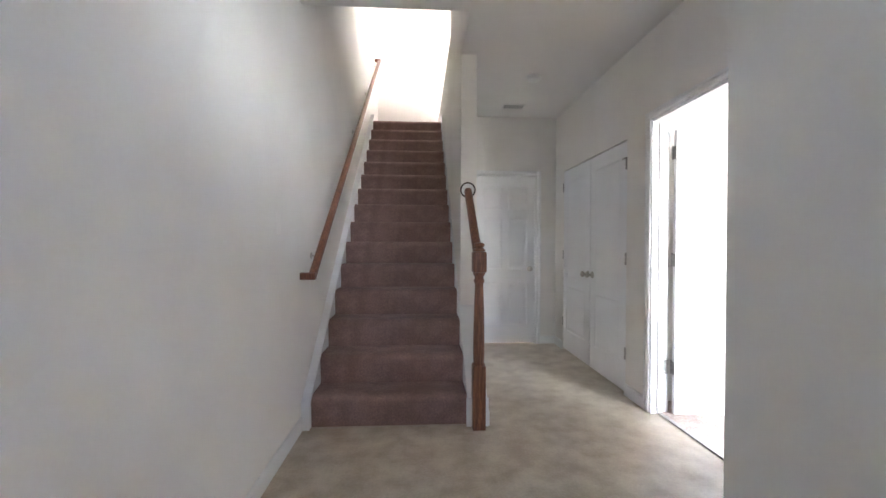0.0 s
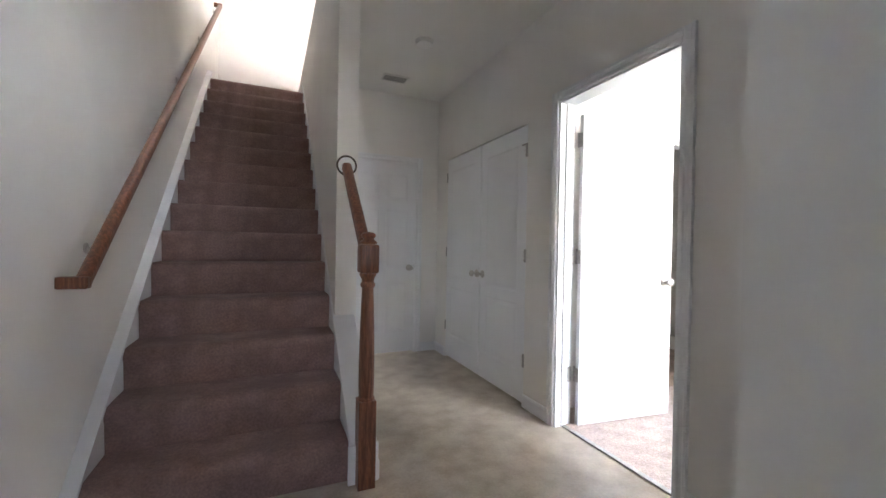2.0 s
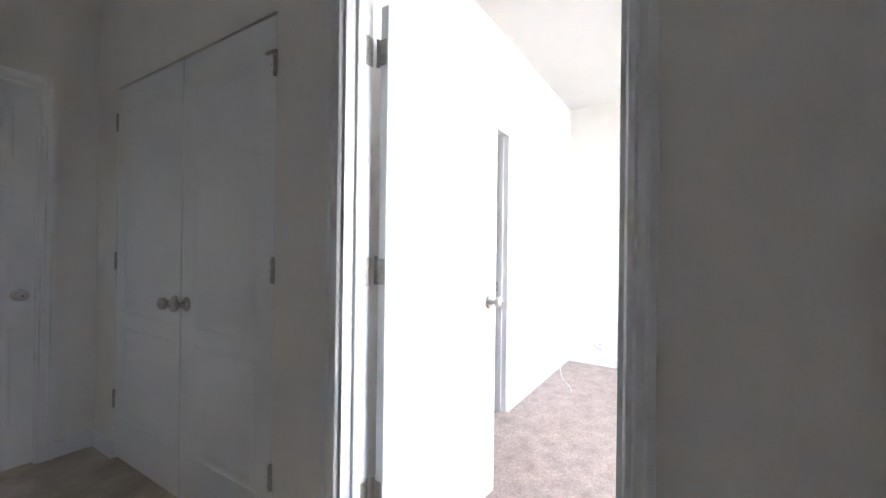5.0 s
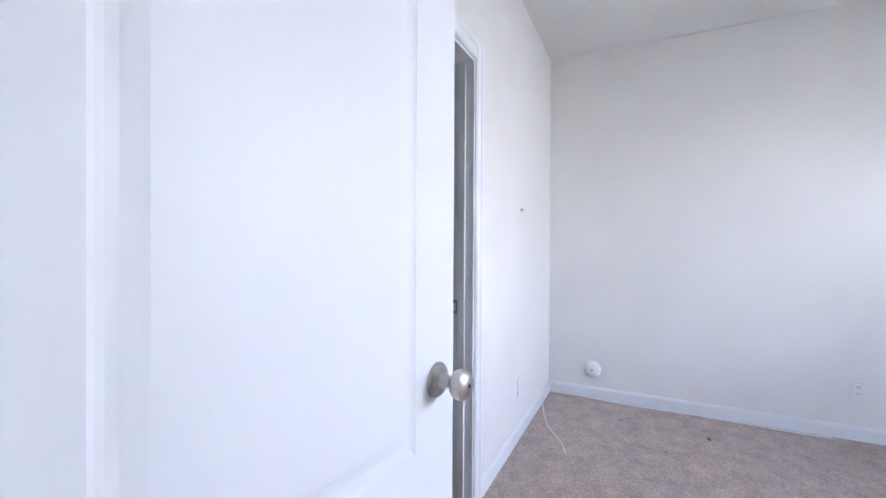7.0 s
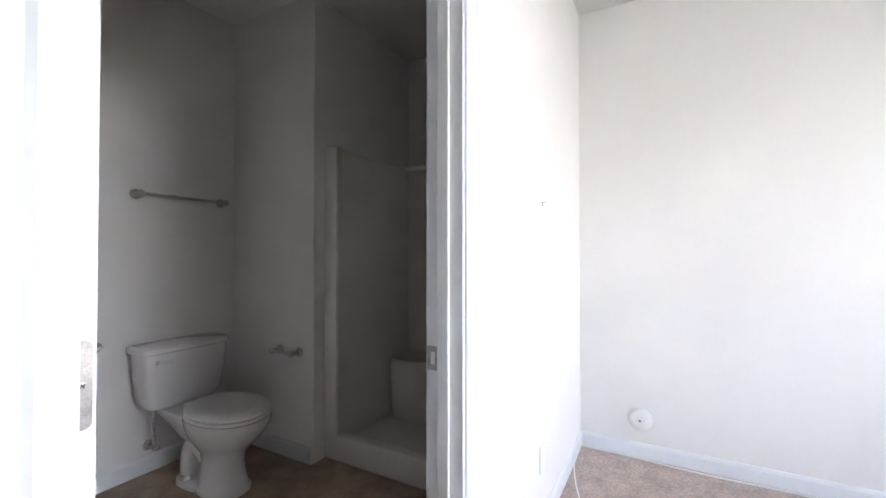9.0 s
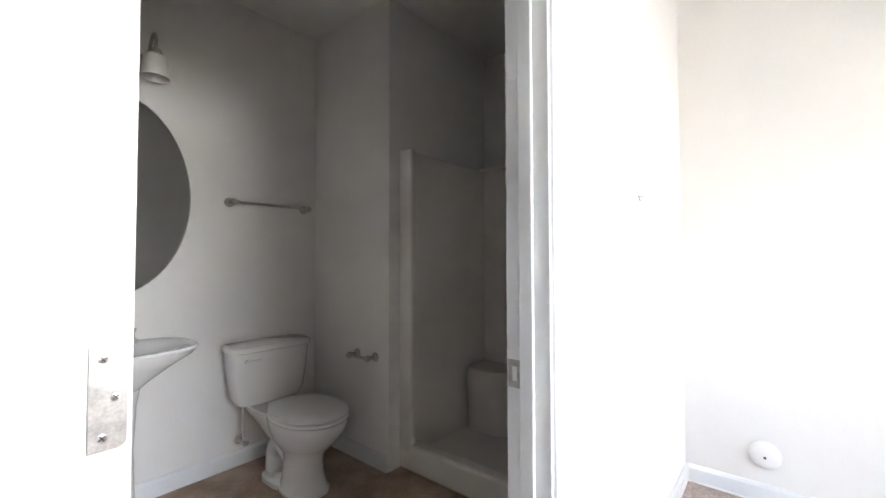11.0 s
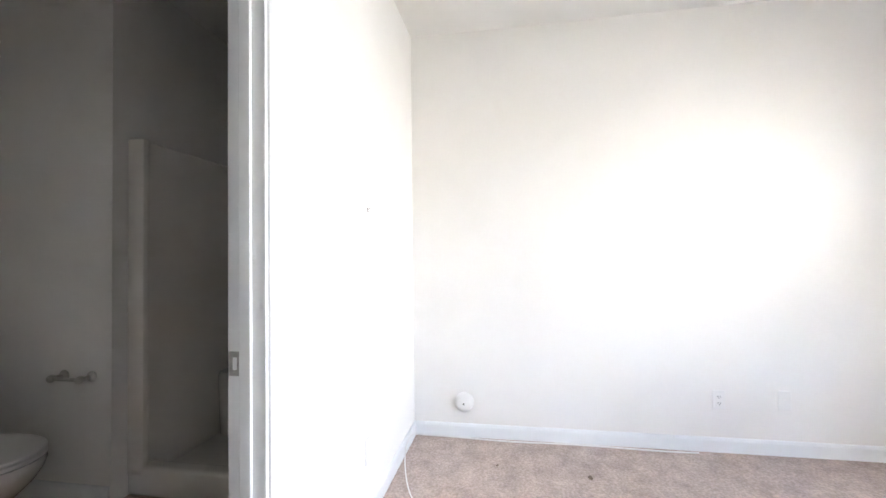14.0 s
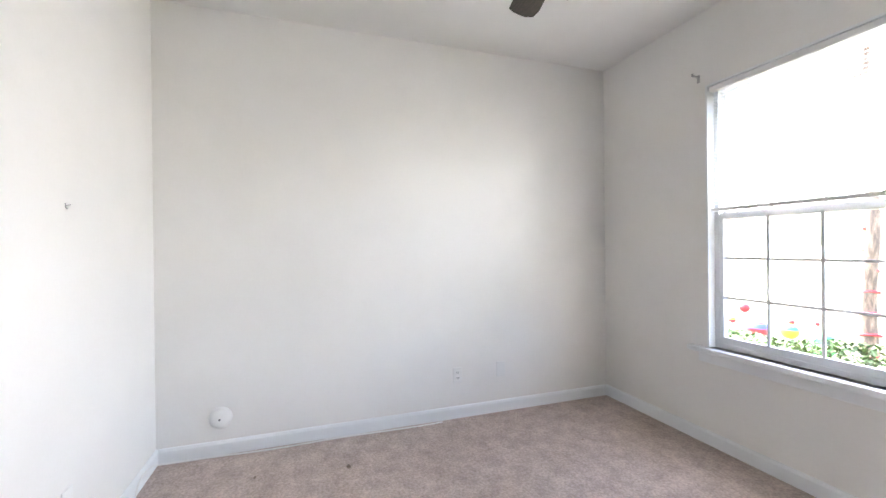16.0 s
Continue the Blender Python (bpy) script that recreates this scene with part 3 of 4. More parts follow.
# ---- wall and ceiling fittings ----
def outlet(m, label, sockets=True, name="wall_outlet", category="outlet"):
    o = thing(name, m, label, category)
    part("cover_plate", box((-0.035, -0.006, -0.057), (0.035, 0, 0.057), 0.003), PLASTIC, o)
    if sockets:
        for z in (-0.02, 0.02):
            s = part("socket", box((-0.0165, -0.008, z - 0.014), (0.0165, -0.005, z + 0.014), 0.002), PLASTIC, o)
            h = box((-0.008, -0.0086, z - 0.005), (-0.0055, -0.0075, z + 0.006))
            box((0.0055, -0.0086, z - 0.005), (0.008, -0.0075, z + 0.005), 0, h)
            box((-0.002, -0.0086, z - 0.011), (0.002, -0.0075, z - 0.007), 0, h)
            part("slot", h, BRASS, s)
    else:
        part("screw", lathe([(0.003, 0), (0.003, 0.0012), (0.001, 0.0015)], pose(0, -0.006, 0.0, 90), 10), PLASTIC, o)
    return o


outlet(pose(BX, 1.032, 0.32, 0, 0, -90), "white plastic wall outlet with dark sockets")
outlet(pose(BX, 0.68, 0.33, 0, 0, -90), "blank white plastic wall plate", False, "wall_plate", "wall plate")
outlet(pose(4.184, BY1, 0.325), "blank white plastic wall plate beside the corner", False, "wall_plate", "wall plate")
PLATE_KEEP, PLASTIC = PLASTIC, PAINT
sw = outlet(pose(WL, 2.17, 1.32, 0, 0, 90), "cream plastic light switch beside the stairs", False, "light_switch", "light switch")
part("toggle", box((-0.005, -0.016, -0.012), (0.005, -0.005, 0.006), 0.002), PLASTIC, sw)
PLASTIC = PLATE_KEEP
sw.scale = (1, 0.3, 1)

dm = thing("alarm", pose(BX, 2.576, 0.234, 0, 0, -90), "round white plastic alarm fixed low on wall", "alarm")
part("mount_ring", lathe([(0.064, 0), (0.064, 0.010), (0.060, 0.014)], pose(0, 0, 0, 90), 32), PLASTIC, dm, "", True)
part("cover", lathe([(0.060, 0.012), (0.059, 0.024), (0.052, 0.034), (0.036, 0.041), (0.018, 0.043), (0.004, 0.043)], pose(0, 0, 0, 90), 32), PLASTIC, dm, "", True)
part("indicator", lathe([(0.006, 0.042), (0.006, 0.0445), (0.003, 0.045)], pose(0.0, 0, 0.0, 90), 12), BRASS, dm)
nl = thing("wall_hook", pose(4.2, BY1, 1.425), "small grey metal picture hook nailed to wall", "hook")
part("nail", tube([(0, 0, 0), (0, -0.018, 0.004)], 0.002, seg=8), STEEL, nl)
part("hook_plate", tube([(0, -0.002, 0.009), (0, -0.003, -0.008), (0, -0.007, -0.012), (0, -0.009, -0.008)], 0.0022, seg=8, flat=0.6), STEEL, nl, "", True)

# white cable along the skirting
cb = thing("cable", pose(BX - 0.05, BY1 - 0.05, 0.012), "thin white cable lying along the baseboard", "cable")


def smooth_path(pts, n=8):
    ps = [Vector(p) for p in pts]
    out = []
    for i in range(len(ps) - 1):
        a, b, c, d = ps[max(i - 1, 0)], ps[i], ps[i + 1], ps[min(i + 2, len(ps) - 1)]
        for k in range(n):
            t = k / n
            out.append(0.5 * ((2 * b) + (c - a) * t + (2 * a - 5 * b + 4 * c - d) * t * t + (3 * b - a - 3 * c + d) * t ** 3))
    return out + [ps[-1]]


part("wall_run", tube(smooth_path([(0.02, 0.02, 0.003), (0.010, -0.25, 0.004), (0.002, -0.6, 0.0), (0.008, -1.0, 0.003), (0.0, -1.5, 0.0), (0.008, -1.7, 0.0)]), 0.0048, seg=8), PLASTIC, cb, "", True)
part("loose_run", tube(smooth_path([(0.02, 0.02, 0.003), (-0.1, 0.030, 0.05), (-0.25, 0.024, 0.07), (-0.40, 0.0, 0.03), (-0.62, -0.08, 0.0), (-0.82, -0.20, 0.0), (-0.95, -0.25, 0.0)]), 0.0035, seg=8), PLASTIC, cb, "", True)
sp_ = thing("carpet_fleck", pose(4.689, 1.854, 0.008), "dark brown bit of fluff on the carpet", "fluff")
part("tuft", lathe([(0.018, 0.0), (0.014, 0.005), (0.004, 0.008)], Matrix(), 9, sx=1.2, sy=0.7), BARK, sp_, "", True)
for fx, fy, fr in ((4.02, 1.2, 0.01), (4.5, 0.4, 0.009), (3.6, 1.9, 0.011), (4.75, 2.35, 0.012), (4.4, 2.1, 0.009)):
    e = copy_thing(sp_, pose(fx, fy, 0.006, 0, 0, fx * 300) @ Matrix.Scale(fr / 0.018, 4))
    e.scale = (fr / 0.018,) * 3


def ceiling_vent(m, w, d, label):
    v = thing("ceiling_vent", m, label, "vent")
    part("frame", slab((-w / 2, -d / 2, -0.008), (w / 2, d / 2, 0), 2, [(-w / 2 + 0.014, w / 2 - 0.014, -d / 2 + 0.014, d / 2 - 0.014)]), PLASTIC, v)
    # near-black sheet paints the duct's shade between the slats; the ceiling isn't cut
    part("backing", box((-w / 2 + 0.01, -d / 2 + 0.01, -0.0015), (w / 2 - 0.01, d / 2 - 0.01, -0.0005)), DARK, v)
    n = int((d - 0.028) / 0.016)
    for k in range(n):
        y = -d / 2 + 0.022 + k * 0.016
        b = box((-w / 2 + 0.014, -0.006, -0.0006), (w / 2 - 0.014, 0.006, 0.0006))
        b.transform(pose(0, y, -0.005, 35))
        part("slat", b, PLASTIC, v)
    return v


ceiling_vent(pose(0.985, 4.38, HC), 0.25, 0.15, "white metal ceiling vent with dark slots")
sd = thing("smoke_detector", pose(0.993, 3.6, HC), "round white plastic ceiling smoke detector", "smoke detector")
part("base", lathe([(0.072, 0), (0.072, -0.010), (0.068, -0.014)], seg=28), PLASTIC, sd, "", True)
part("cover", lathe([(0.066, -0.013), (0.064, -0.030), (0.050, -0.038), (0.01, -0.039)], seg=28), PLASTIC, sd, "", True)

# ---- ceiling fan ----
fan = thing("ceiling_fan", pose(3.45, 1.2, BC), "dark five-blade ceiling fan with nickel housing", "ceiling fan")
part("canopy", lathe([(0.065, 0), (0.065, -0.02), (0.045, -0.05), (0.018, -0.06)], seg=24), NICKEL, fan, "", True)
part("downrod", tube([(0, 0, -0.05), (0, 0, -0.22)], 0.012), NICKEL, fan, "", True)
part("motor_housing", lathe([(0.03, -0.20), (0.09, -0.215), (0.115, -0.25), (0.115, -0.30), (0.085, -0.335), (0.05, -0.35), (0.05, -0.40), (0.02, -0.41)], seg=28), NICKEL, fan, "", True)
for k in range(5):
    a = -13 + 72 * k
    bm = bmesh.new()
    ol = [(0.20, -0.05), (0.30, -0.062), (0.60, -0.072), (0.655, -0.060), (0.672, -0.02), (0.66, 0.035), (0.64, 0.068), (0.30, 0.062), (0.20, 0.05)]
    f = bm.faces.new([bm.verts.new((x, y, 0)) for x, y in ol])
    r = bmesh.ops.extrude_face_region(bm, geom=[f])
    bmesh.ops.translate(bm, vec=(0, 0, 0.006), verts=[v for v in r["geom"] if isinstance(v, bmesh.types.BMVert)])
    bm.transform(pose(0, 0, -0.318, 0, 0, a) @ pose(0, 0, 0, 12))
    bl = part("blade", bm, BLADE, fan, "dark brown wooden blade")
    arm = box((0.09, -0.016, -0.004), (0.27, 0.016, 0.0), 0.002)
    arm.transform(pose(0, 0, -0.318, 0, 0, a) @ pose(0, 0, 0, 12))
    part("blade_arm", arm, NICKEL, bl)
pc = part("pull_chain", tube([(0.03, 0.03, -0.40), (0.03, 0.03, -0.60)], 0.0018, seg=6), NICKEL, fan)
part("pull_bob", lathe([(0.002, -0.58), (0.008, -0.60), (0.009, -0.625), (0.004, -0.64)], pose(0.03, 0.03, 0), 12), NICKEL, pc, "", True)

# ---- bathroom ----
TCX = 3.733
to = thing("toilet", pose(TCX, TY1, 0.002), "white porcelain toilet with its lid closed", "toilet")


def loft(rings, seg=28, bm=None):
    """Rounded sections (cx, cy, z, half width, half depth, squareness), bottom to top."""
    bm = bm or bmesh.new()
    made = []
    for cx, cy, z, a, b, n in rings:
        row = []
        for k in range(seg):
            t = k * math.tau / seg
            c, s = math.cos(t), math.sin(t)
            row.append(bm.verts.new((cx + a * math.copysign(abs(c) ** (2 / n), c), cy + b * math.copysign(abs(s) ** (2 / n), s), z)))
        made.append(row)
    for p, q in zip(made, made[1:]):
        for k in range(seg):
            bm.faces.new((p[k], p[(k + 1) % seg], q[(k + 1) % seg], q[k]))
    bm.faces.new(made[0])
    bm.faces.new(made[-1])
    return bm


tank = part("tank", loft([(0, -0.105, 0.375, 0.155, 0.075, 3), (0, -0.108, 0.385, 0.180, 0.085, 4), (0, -0.110, 0.42, 0.198, 0.092, 5), (0, -0.112, 0.55, 0.215, 0.097, 6), (0, -0.112, 0.68, 0.224, 0.10, 6)]), PORC, to, "", True)
part("tank_lid", loft([(0, -0.112, 0.678, 0.226, 0.102, 6), (0, -0.112, 0.682, 0.236, 0.110, 6), (0, -0.112, 0.706, 0.236, 0.110, 6), (0, -0.112, 0.715, 0.226, 0.10, 5)]), PORC, to, "", True)
lv = part("flush_lever", box((-0.175, -0.222, 0.628), (-0.09, -0.214, 0.640), 0.003), PORC, tank, "white flush lever")
part("lever_pivot", lathe([(0.011, 0), (0.011, 0.012), (0.006, 0.014)], pose(-0.165, -0.208, 0.634, 90), 14), PORC, lv, "", True)
part("bowl", loft([(0, -0.505, 0.0, 0.108, 0.150, 2.5), (0, -0.505, 0.014, 0.108, 0.150, 2.5), (0, -0.505, 0.022, 0.100, 0.140, 2.4), (0, -0.503, 0.08, 0.092, 0.122, 2.3), (0, -0.503, 0.15, 0.088, 0.116, 2.2),
                   (0, -0.508, 0.20, 0.096, 0.128, 2.1), (0, -0.52, 0.245, 0.128, 0.168, 2.1), (0, -0.53, 0.29, 0.156, 0.206, 2.1), (0, -0.537, 0.335, 0.173, 0.230, 2.1), (0, -0.54, 0.372, 0.180, 0.242, 2.1),
                   (0, -0.54, 0.388, 0.178, 0.240, 2.1)], 40), PORC, to, "", True)
part("foot", loft([(0, -0.34, 0.0, 0.112, 0.135, 3), (0, -0.34, 0.022, 0.110, 0.133, 3), (0, -0.34, 0.032, 0.098, 0.122, 2.6), (0, -0.34, 0.034, 0.06, 0.09, 2.4)]), PORC, to, "", True)
part("trapway", tube(smooth_path([(0, -0.47, 0.12), (0, -0.40, 0.17), (0, -0.33, 0.19), (0, -0.275, 0.15), (0, -0.26, 0.08), (0, -0.262, 0.02)], 6), 0.074, seg=18), PORC, to, "", True)
part("tank_shelf", loft([(0, -0.30, 0.22, 0.07, 0.13, 2.6), (0, -0.26, 0.29, 0.10, 0.19, 2.8), (0, -0.235, 0.35, 0.135, 0.215, 3), (0, -0.225, 0.378, 0.145, 0.215, 3.4), (0, -0.225, 0.384, 0.138, 0.208, 3.4)]), PORC, to, "", True)
seat = part("seat", loft([(0, -0.545, 0.388, 0.172, 0.224, 2.15), (0, -0.545, 0.393, 0.179, 0.231, 2.15), (0, -0.545, 0.404, 0.179, 0.231, 2.15), (0, -0.545, 0.408, 0.173, 0.225, 2.15)], 40), PLASTIC, to, "", True)
part("seat_lid", loft([(0, -0.545, 0.4115, 0.172, 0.224, 2.15), (0, -0.545, 0.415, 0.178, 0.230, 2.15), (0, -0.545, 0.424, 0.178, 0.230, 2.15), (0, -0.545, 0.431, 0.168, 0.219, 2.15), (0, -0.545, 0.435, 0.11, 0.15, 2.1)], 40), PLASTIC, to, "white closed lid", True)
for sx in (-1, 1):
    part("lid_hinge", box((sx * 0.075 - 0.02, -0.345, 0.384), (sx * 0.075 + 0.02, -0.305, 0.424), 0.006), PLASTIC, seat)
    part("bolt_cap", lathe([(0.016, 0.0), (0.016, 0.012), (0.010, 0.022), (0.003, 0.025)], pose(sx * 0.086, -0.33, 0.03), 14), PLASTIC, to, "", True)
part("supply_hose", tube(smooth_path([(-0.13, -0.10, 0.38), (-0.13, -0.10, 0.32), (-0.125, -0.085, 0.24), (-0.115, -0.07, 0.19), (-0.11, -0.06, 0.16)]), 0.009, seg=10), BRAID, to, "white supply hose", True)
vl = part("stop_valve", tube([(-0.11, -0.002, 0.145), (-0.11, -0.075, 0.145)], 0.011, seg=12), NICKEL, to, "chrome stop valve", True)
part("valve_handle", lathe([(0.006, 0), (0.019, 0.004), (0.019, 0.014), (0.008, 0.018)], pose(-0.11, -0.075, 0.145, 90), 14, sx=1.0, sy=0.6), NICKEL, vl, "", True)
part("wall_flange", lathe([(0.028, 0), (0.026, 0.005), (0.014, 0.009)], pose(-0.11, -0.0, 0.145, 90), 18), NICKEL, vl, "", True)


def bar_fitting(name, m, length, label, category, drop=0.0, out=0.065, br_=0.008):
    """A bar on two posts; local x along the wall, -y into the room."""
    t = thing(name, m, label, category)
    for s in (0, 1):
        x = s * length
        p = part("post", lathe([(0.027, 0), (0.027, 0.006), (0.022, 0.012), (0.012, 0.018), (0.010, out - 0.022), (0.015, out - 0.014), (0.019, out), (0.015, out + 0.012), (0.006, out + 0.018)], pose(x, 0, 0, 90), 18), NICKEL, t, "", True)
    part("bar", tube([(0.0, -out, drop), (length, -out, drop)], br_), NICKEL, t, "", True)
    return t


bar_fitting("towel_bar", pose(3.548, TY1, 1.527), 0.474, "brushed nickel towel bar above the toilet", "towel bar")
bar_fitting("toilet_paper_holder", pose(TX, 4.485, 0.628, 0, 0, -90), 0.165, "empty brushed nickel toilet paper holder", "paper holder", 0, 0.062, 0.009)

SKX = 2.995
sk = thing("pedestal_sink", pose(SKX, TY1, 0.002), "white porcelain pedestal sink with a pointed rim", "sink")
bas = loft([(0, -0.20, 0.60, 0.075, 0.075, 2.3), (0, -0.21, 0.66, 0.14, 0.13, 2.3), (0, -0.22, 0.72, 0.225, 0.175, 2.4), (0, -0.225, 0.762, 0.285, 0.215, 2.7), (0, -0.225, 0.790, 0.305, 0.224, 3), (0, -0.225, 0.800, 0.300, 0.22, 3),
            (0, -0.225, 0.798, 0.265, 0.185, 2.6), (0, -0.24, 0.780, 0.235, 0.150, 2.3), (0, -0.24, 0.70, 0.16, 0.10, 2.1), (0, -0.24, 0.672, 0.06, 0.04, 2)])
part("basin", bas, PORC, sk, "", True)
part("pedestal", loft([(0, -0.19, 0.0, 0.115, 0.105, 2.5), (0, -0.19, 0.02, 0.112, 0.10, 2.5), (0, -0.19, 0.10, 0.088, 0.085, 2.4), (0, -0.19, 0.35, 0.078, 0.078, 2.3), (0, -0.20, 0.55, 0.085, 0.085, 2.3), (0, -0.20, 0.66, 0.105, 0.10, 2.3)]), PORC, sk, "", True)
fc = part("faucet", tube(smooth_path([(0, -0.055, 0.795), (0, -0.055, 0.86), (0, -0.085, 0.895), (0, -0.14, 0.885), (0, -0.155, 0.86)]), 0.012, seg=12), NICKEL, sk, "nickel faucet", True)
for sx in (-0.1, 0.1):
    part("tap_handle", lathe([(0.022, 0.795), (0.020, 0.81), (0.010, 0.82), (0.009, 0.845), (0.016, 0.85), (0.016, 0.862), (0.006, 0.866)], pose(sx, -0.055, 0), 14), NICKEL, fc, "", True)

mr = thing("wall_mirror", pose(SKX, TY1, 1.515), "frameless oval wall mirror over the sink", "mirror")
part("backing", lathe([(1.0, 0.001), (1.0, 0.008)], pose(0, 0, 0, 90) @ Matrix.Diagonal((0.350, 0.497, 1, 1)), 72), DARK, mr)
part("mirror_glass", lathe([(1.0, 0.0085), (1.0, 0.0115), (0.985, 0.0135)], pose(0, 0, 0, 90) @ Matrix.Diagonal((0.353, 0.50, 1, 1)), 72), MIRROR, mr)

vl2 = thing("vanity_light", pose(SKX, TY1, 2.17), "nickel vanity light with white glass shades", "wall lamp")
part("backplate", box((-0.22, -0.022, -0.05), (0.22, 0, 0.05), 0.008), NICKEL, vl2)
for sx in (-0.15, 0.15):
    ar = part("arm", tube(smooth_path([(sx, -0.02, 0.02), (sx, -0.05, 0.10), (sx, -0.10, 0.135), (sx, -0.135, 0.10), (sx, -0.135, 0.04)]), 0.007, seg=10), NICKEL, vl2, "", True)
    part("socket_cup", lathe([(0.010, 0.05), (0.024, 0.045), (0.030, 0.02), (0.028, 0.012)], pose(sx, -0.135, 0), 18), NICKEL, ar, "", True)
    part("shade", lathe([(0.030, 0.02), (0.048, 0.006), (0.054, -0.02), (0.056, -0.07), (0.062, -0.095), (0.059, -0.095), (0.053, -0.07), (0.050, -0.02), (0.03, 0.01)], pose(sx, -0.135, 0), 24), SHADEG, ar, "white frosted glass shade", True)

# shower stall of moulded fibreglass
shx0, shx1, shy0, shy1 = TX + 0.09, 5.0, TY0 + 0.02, 4.18
sh = thing("shower_stall", pose(0, 0, 0.002), "beige-white moulded fibreglass shower stall", "shower")
part("back_wall", box((shx1, shy0, 0.06), (shx1 + 0.03, shy1, 1.85), 0.006), FIBER, sh)
part("side_wall", box((shx0 + 0.002, shy1 - 0.03, 0.06), (shx1, shy1, 1.83), 0.006), FIBER, sh)
part("side_wall", box((shx0 + 0.002, shy0, 0.06), (shx1, shy0 + 0.03, 1.83), 0.006), FIBER, sh)
part("flange", box((shx0 - 0.012, shy1 - 0.07, 0.10), (shx0 + 0.03, shy1 + 0.028, 1.83), 0.012), FIBER, sh, "", True)
part("flange", box((shx0 - 0.012, shy0 - 0.018, 0.10), (shx0 + 0.03, shy0 + 0.06, 1.83), 0.012), FIBER, sh, "", True)
part("curb", box((shx0 - 0.012, shy0 - 0.018, 0.0), (shx0 + 0.075, shy1 + 0.028, 0.155), 0.022, seg=4), FIBER, sh, "", True)
part("pan", box((shx0 + 0.06, shy0 + 0.01, 0.0), (shx1, shy1 - 0.01, 0.07), 0.012), FIBER, sh)
part("corner_seat", loft([(shx1 - 0.10, shy1 - 0.18, 0.07, 0.16, 0.17, 3), (shx1 - 0.10, shy1 - 0.18, 0.44, 0.17, 0.18, 3), (shx1 - 0.10, shy1 - 0.18, 0.47, 0.16, 0.17, 3)]), FIBER, sh, "", True)
part("bench", box((shx1 - 0.16, shy0 + 0.03, 0.07), (shx1 + 0.005, shy1 - 0.3, 0.50), 0.03, seg=4), FIBER, sh, "", True)
for z in (1.28,):
    part("soap_ledge", box((shx1 - 0.055, shy0 + 0.25, z), (shx1 + 0.005, shy1 - 0.35, z + 0.03), 0.012, seg=3), FIBER, sh, "", True)
part("top_rim", box((shx1 - 0.012, shy0, 1.83), (shx1 + 0.03, shy1, 1.86), 0.008), FIBER, sh)
setting("wall_shower_fill", slab((TX, 4.208, 0), (TX + 0.09, 4.21, BC), 1), PAINT, "off-white painted wall return beside the shower", "wall")

# ---- window ----
wn = thing("window_1", pose(0, BY0, 0), "white vinyl double-hung window with grids", "window", "", "structure")
fy0, fy1 = -0.125, -0.055
part("frame", slab((WX0, fy0, WZ0), (WX1, fy1, WZ1), 1, [(WX0 + 0.04, WX1 - 0.04, WZ0 + 0.03, WZ1 - 0.04)]), VINYLW, wn)
part("window_sill", box((WX0 - 0.10, -0.055, WZ0 - 0.032), (WX1 + 0.11, 0.045, WZ0), 0.006), TRIM, wn, "white painted wooden stool")
part("apron", box((WX0 - 0.05, -0.0, WZ0 - 0.095), (WX1 + 0.05, 0.014, WZ0 - 0.034), 0.004), TRIM, wn)
for x0, x1, nm in ((WX0 - 0.0, WX0 + 0.012, "side_lining"), (WX1 - 0.012, WX1 + 0.0, "side_lining")):
    part(nm, box((x0, -0.054, WZ0), (x1, 0.002, WZ1)), TRIM, wn)
part("head_lining", box((WX0 + 0.012, -0.054, WZ1 - 0.012), (WX1 - 0.012, 0.002, WZ1)), TRIM, wn)
SXa, SXb = WX0 + 0.04, WX1 - 0.04
MID = 1.432
for z0, z1, ya, yb in ((WZ0 + 0.03, MID + 0.02, -0.088, -0.058), (MID - 0.02, WZ1 - 0.04, -0.122, -0.092)):
    sash = part("sash", slab((SXa, ya, z0), (SXb, yb, z1), 1, [(SXa + 0.022, SXb - 0.022, z0 + 0.04, z1 - 0.036)]), VINYLW, wn)
    gx0, gx1, gz0, gz1 = SXa + 0.022, SXb - 0.022, z0 + 0.04, z1 - 0.036
    g = part("pane", box((gx0, (ya + yb) / 2 - 0.002, gz0), (gx1, (ya + yb) / 2 + 0.002, gz1)), GLASS, sash)
    g.visible_shadow = False
    for k in range(1, 6):
        x = gx0 + (gx1 - gx0) * k / 6
        part("muntin", box((x - 0.007, yb - 0.012, gz0), (x + 0.007, yb - 0.004, gz1)), VINYLW, sash)
    for k in (1, 2):
        z = gz0 + (gz1 - gz0) * k / 3
        part("muntin", box((gx0, yb - 0.0115, z - 0.007), (gx1, yb - 0.0035, z + 0.007)), VINYLW, sash)

bl = thing("window_blind", pose(0, BY0, 0), "white mini blind lowered half way, slats open", "blind")
part("head_rail", box((WX0 + 0.016, -0.046, WZ1 - 0.045), (WX1 - 0.016, -0.012, WZ1 - 0.013), 0.003), PLASTIC, bl)
ns = 33
sl0 = None
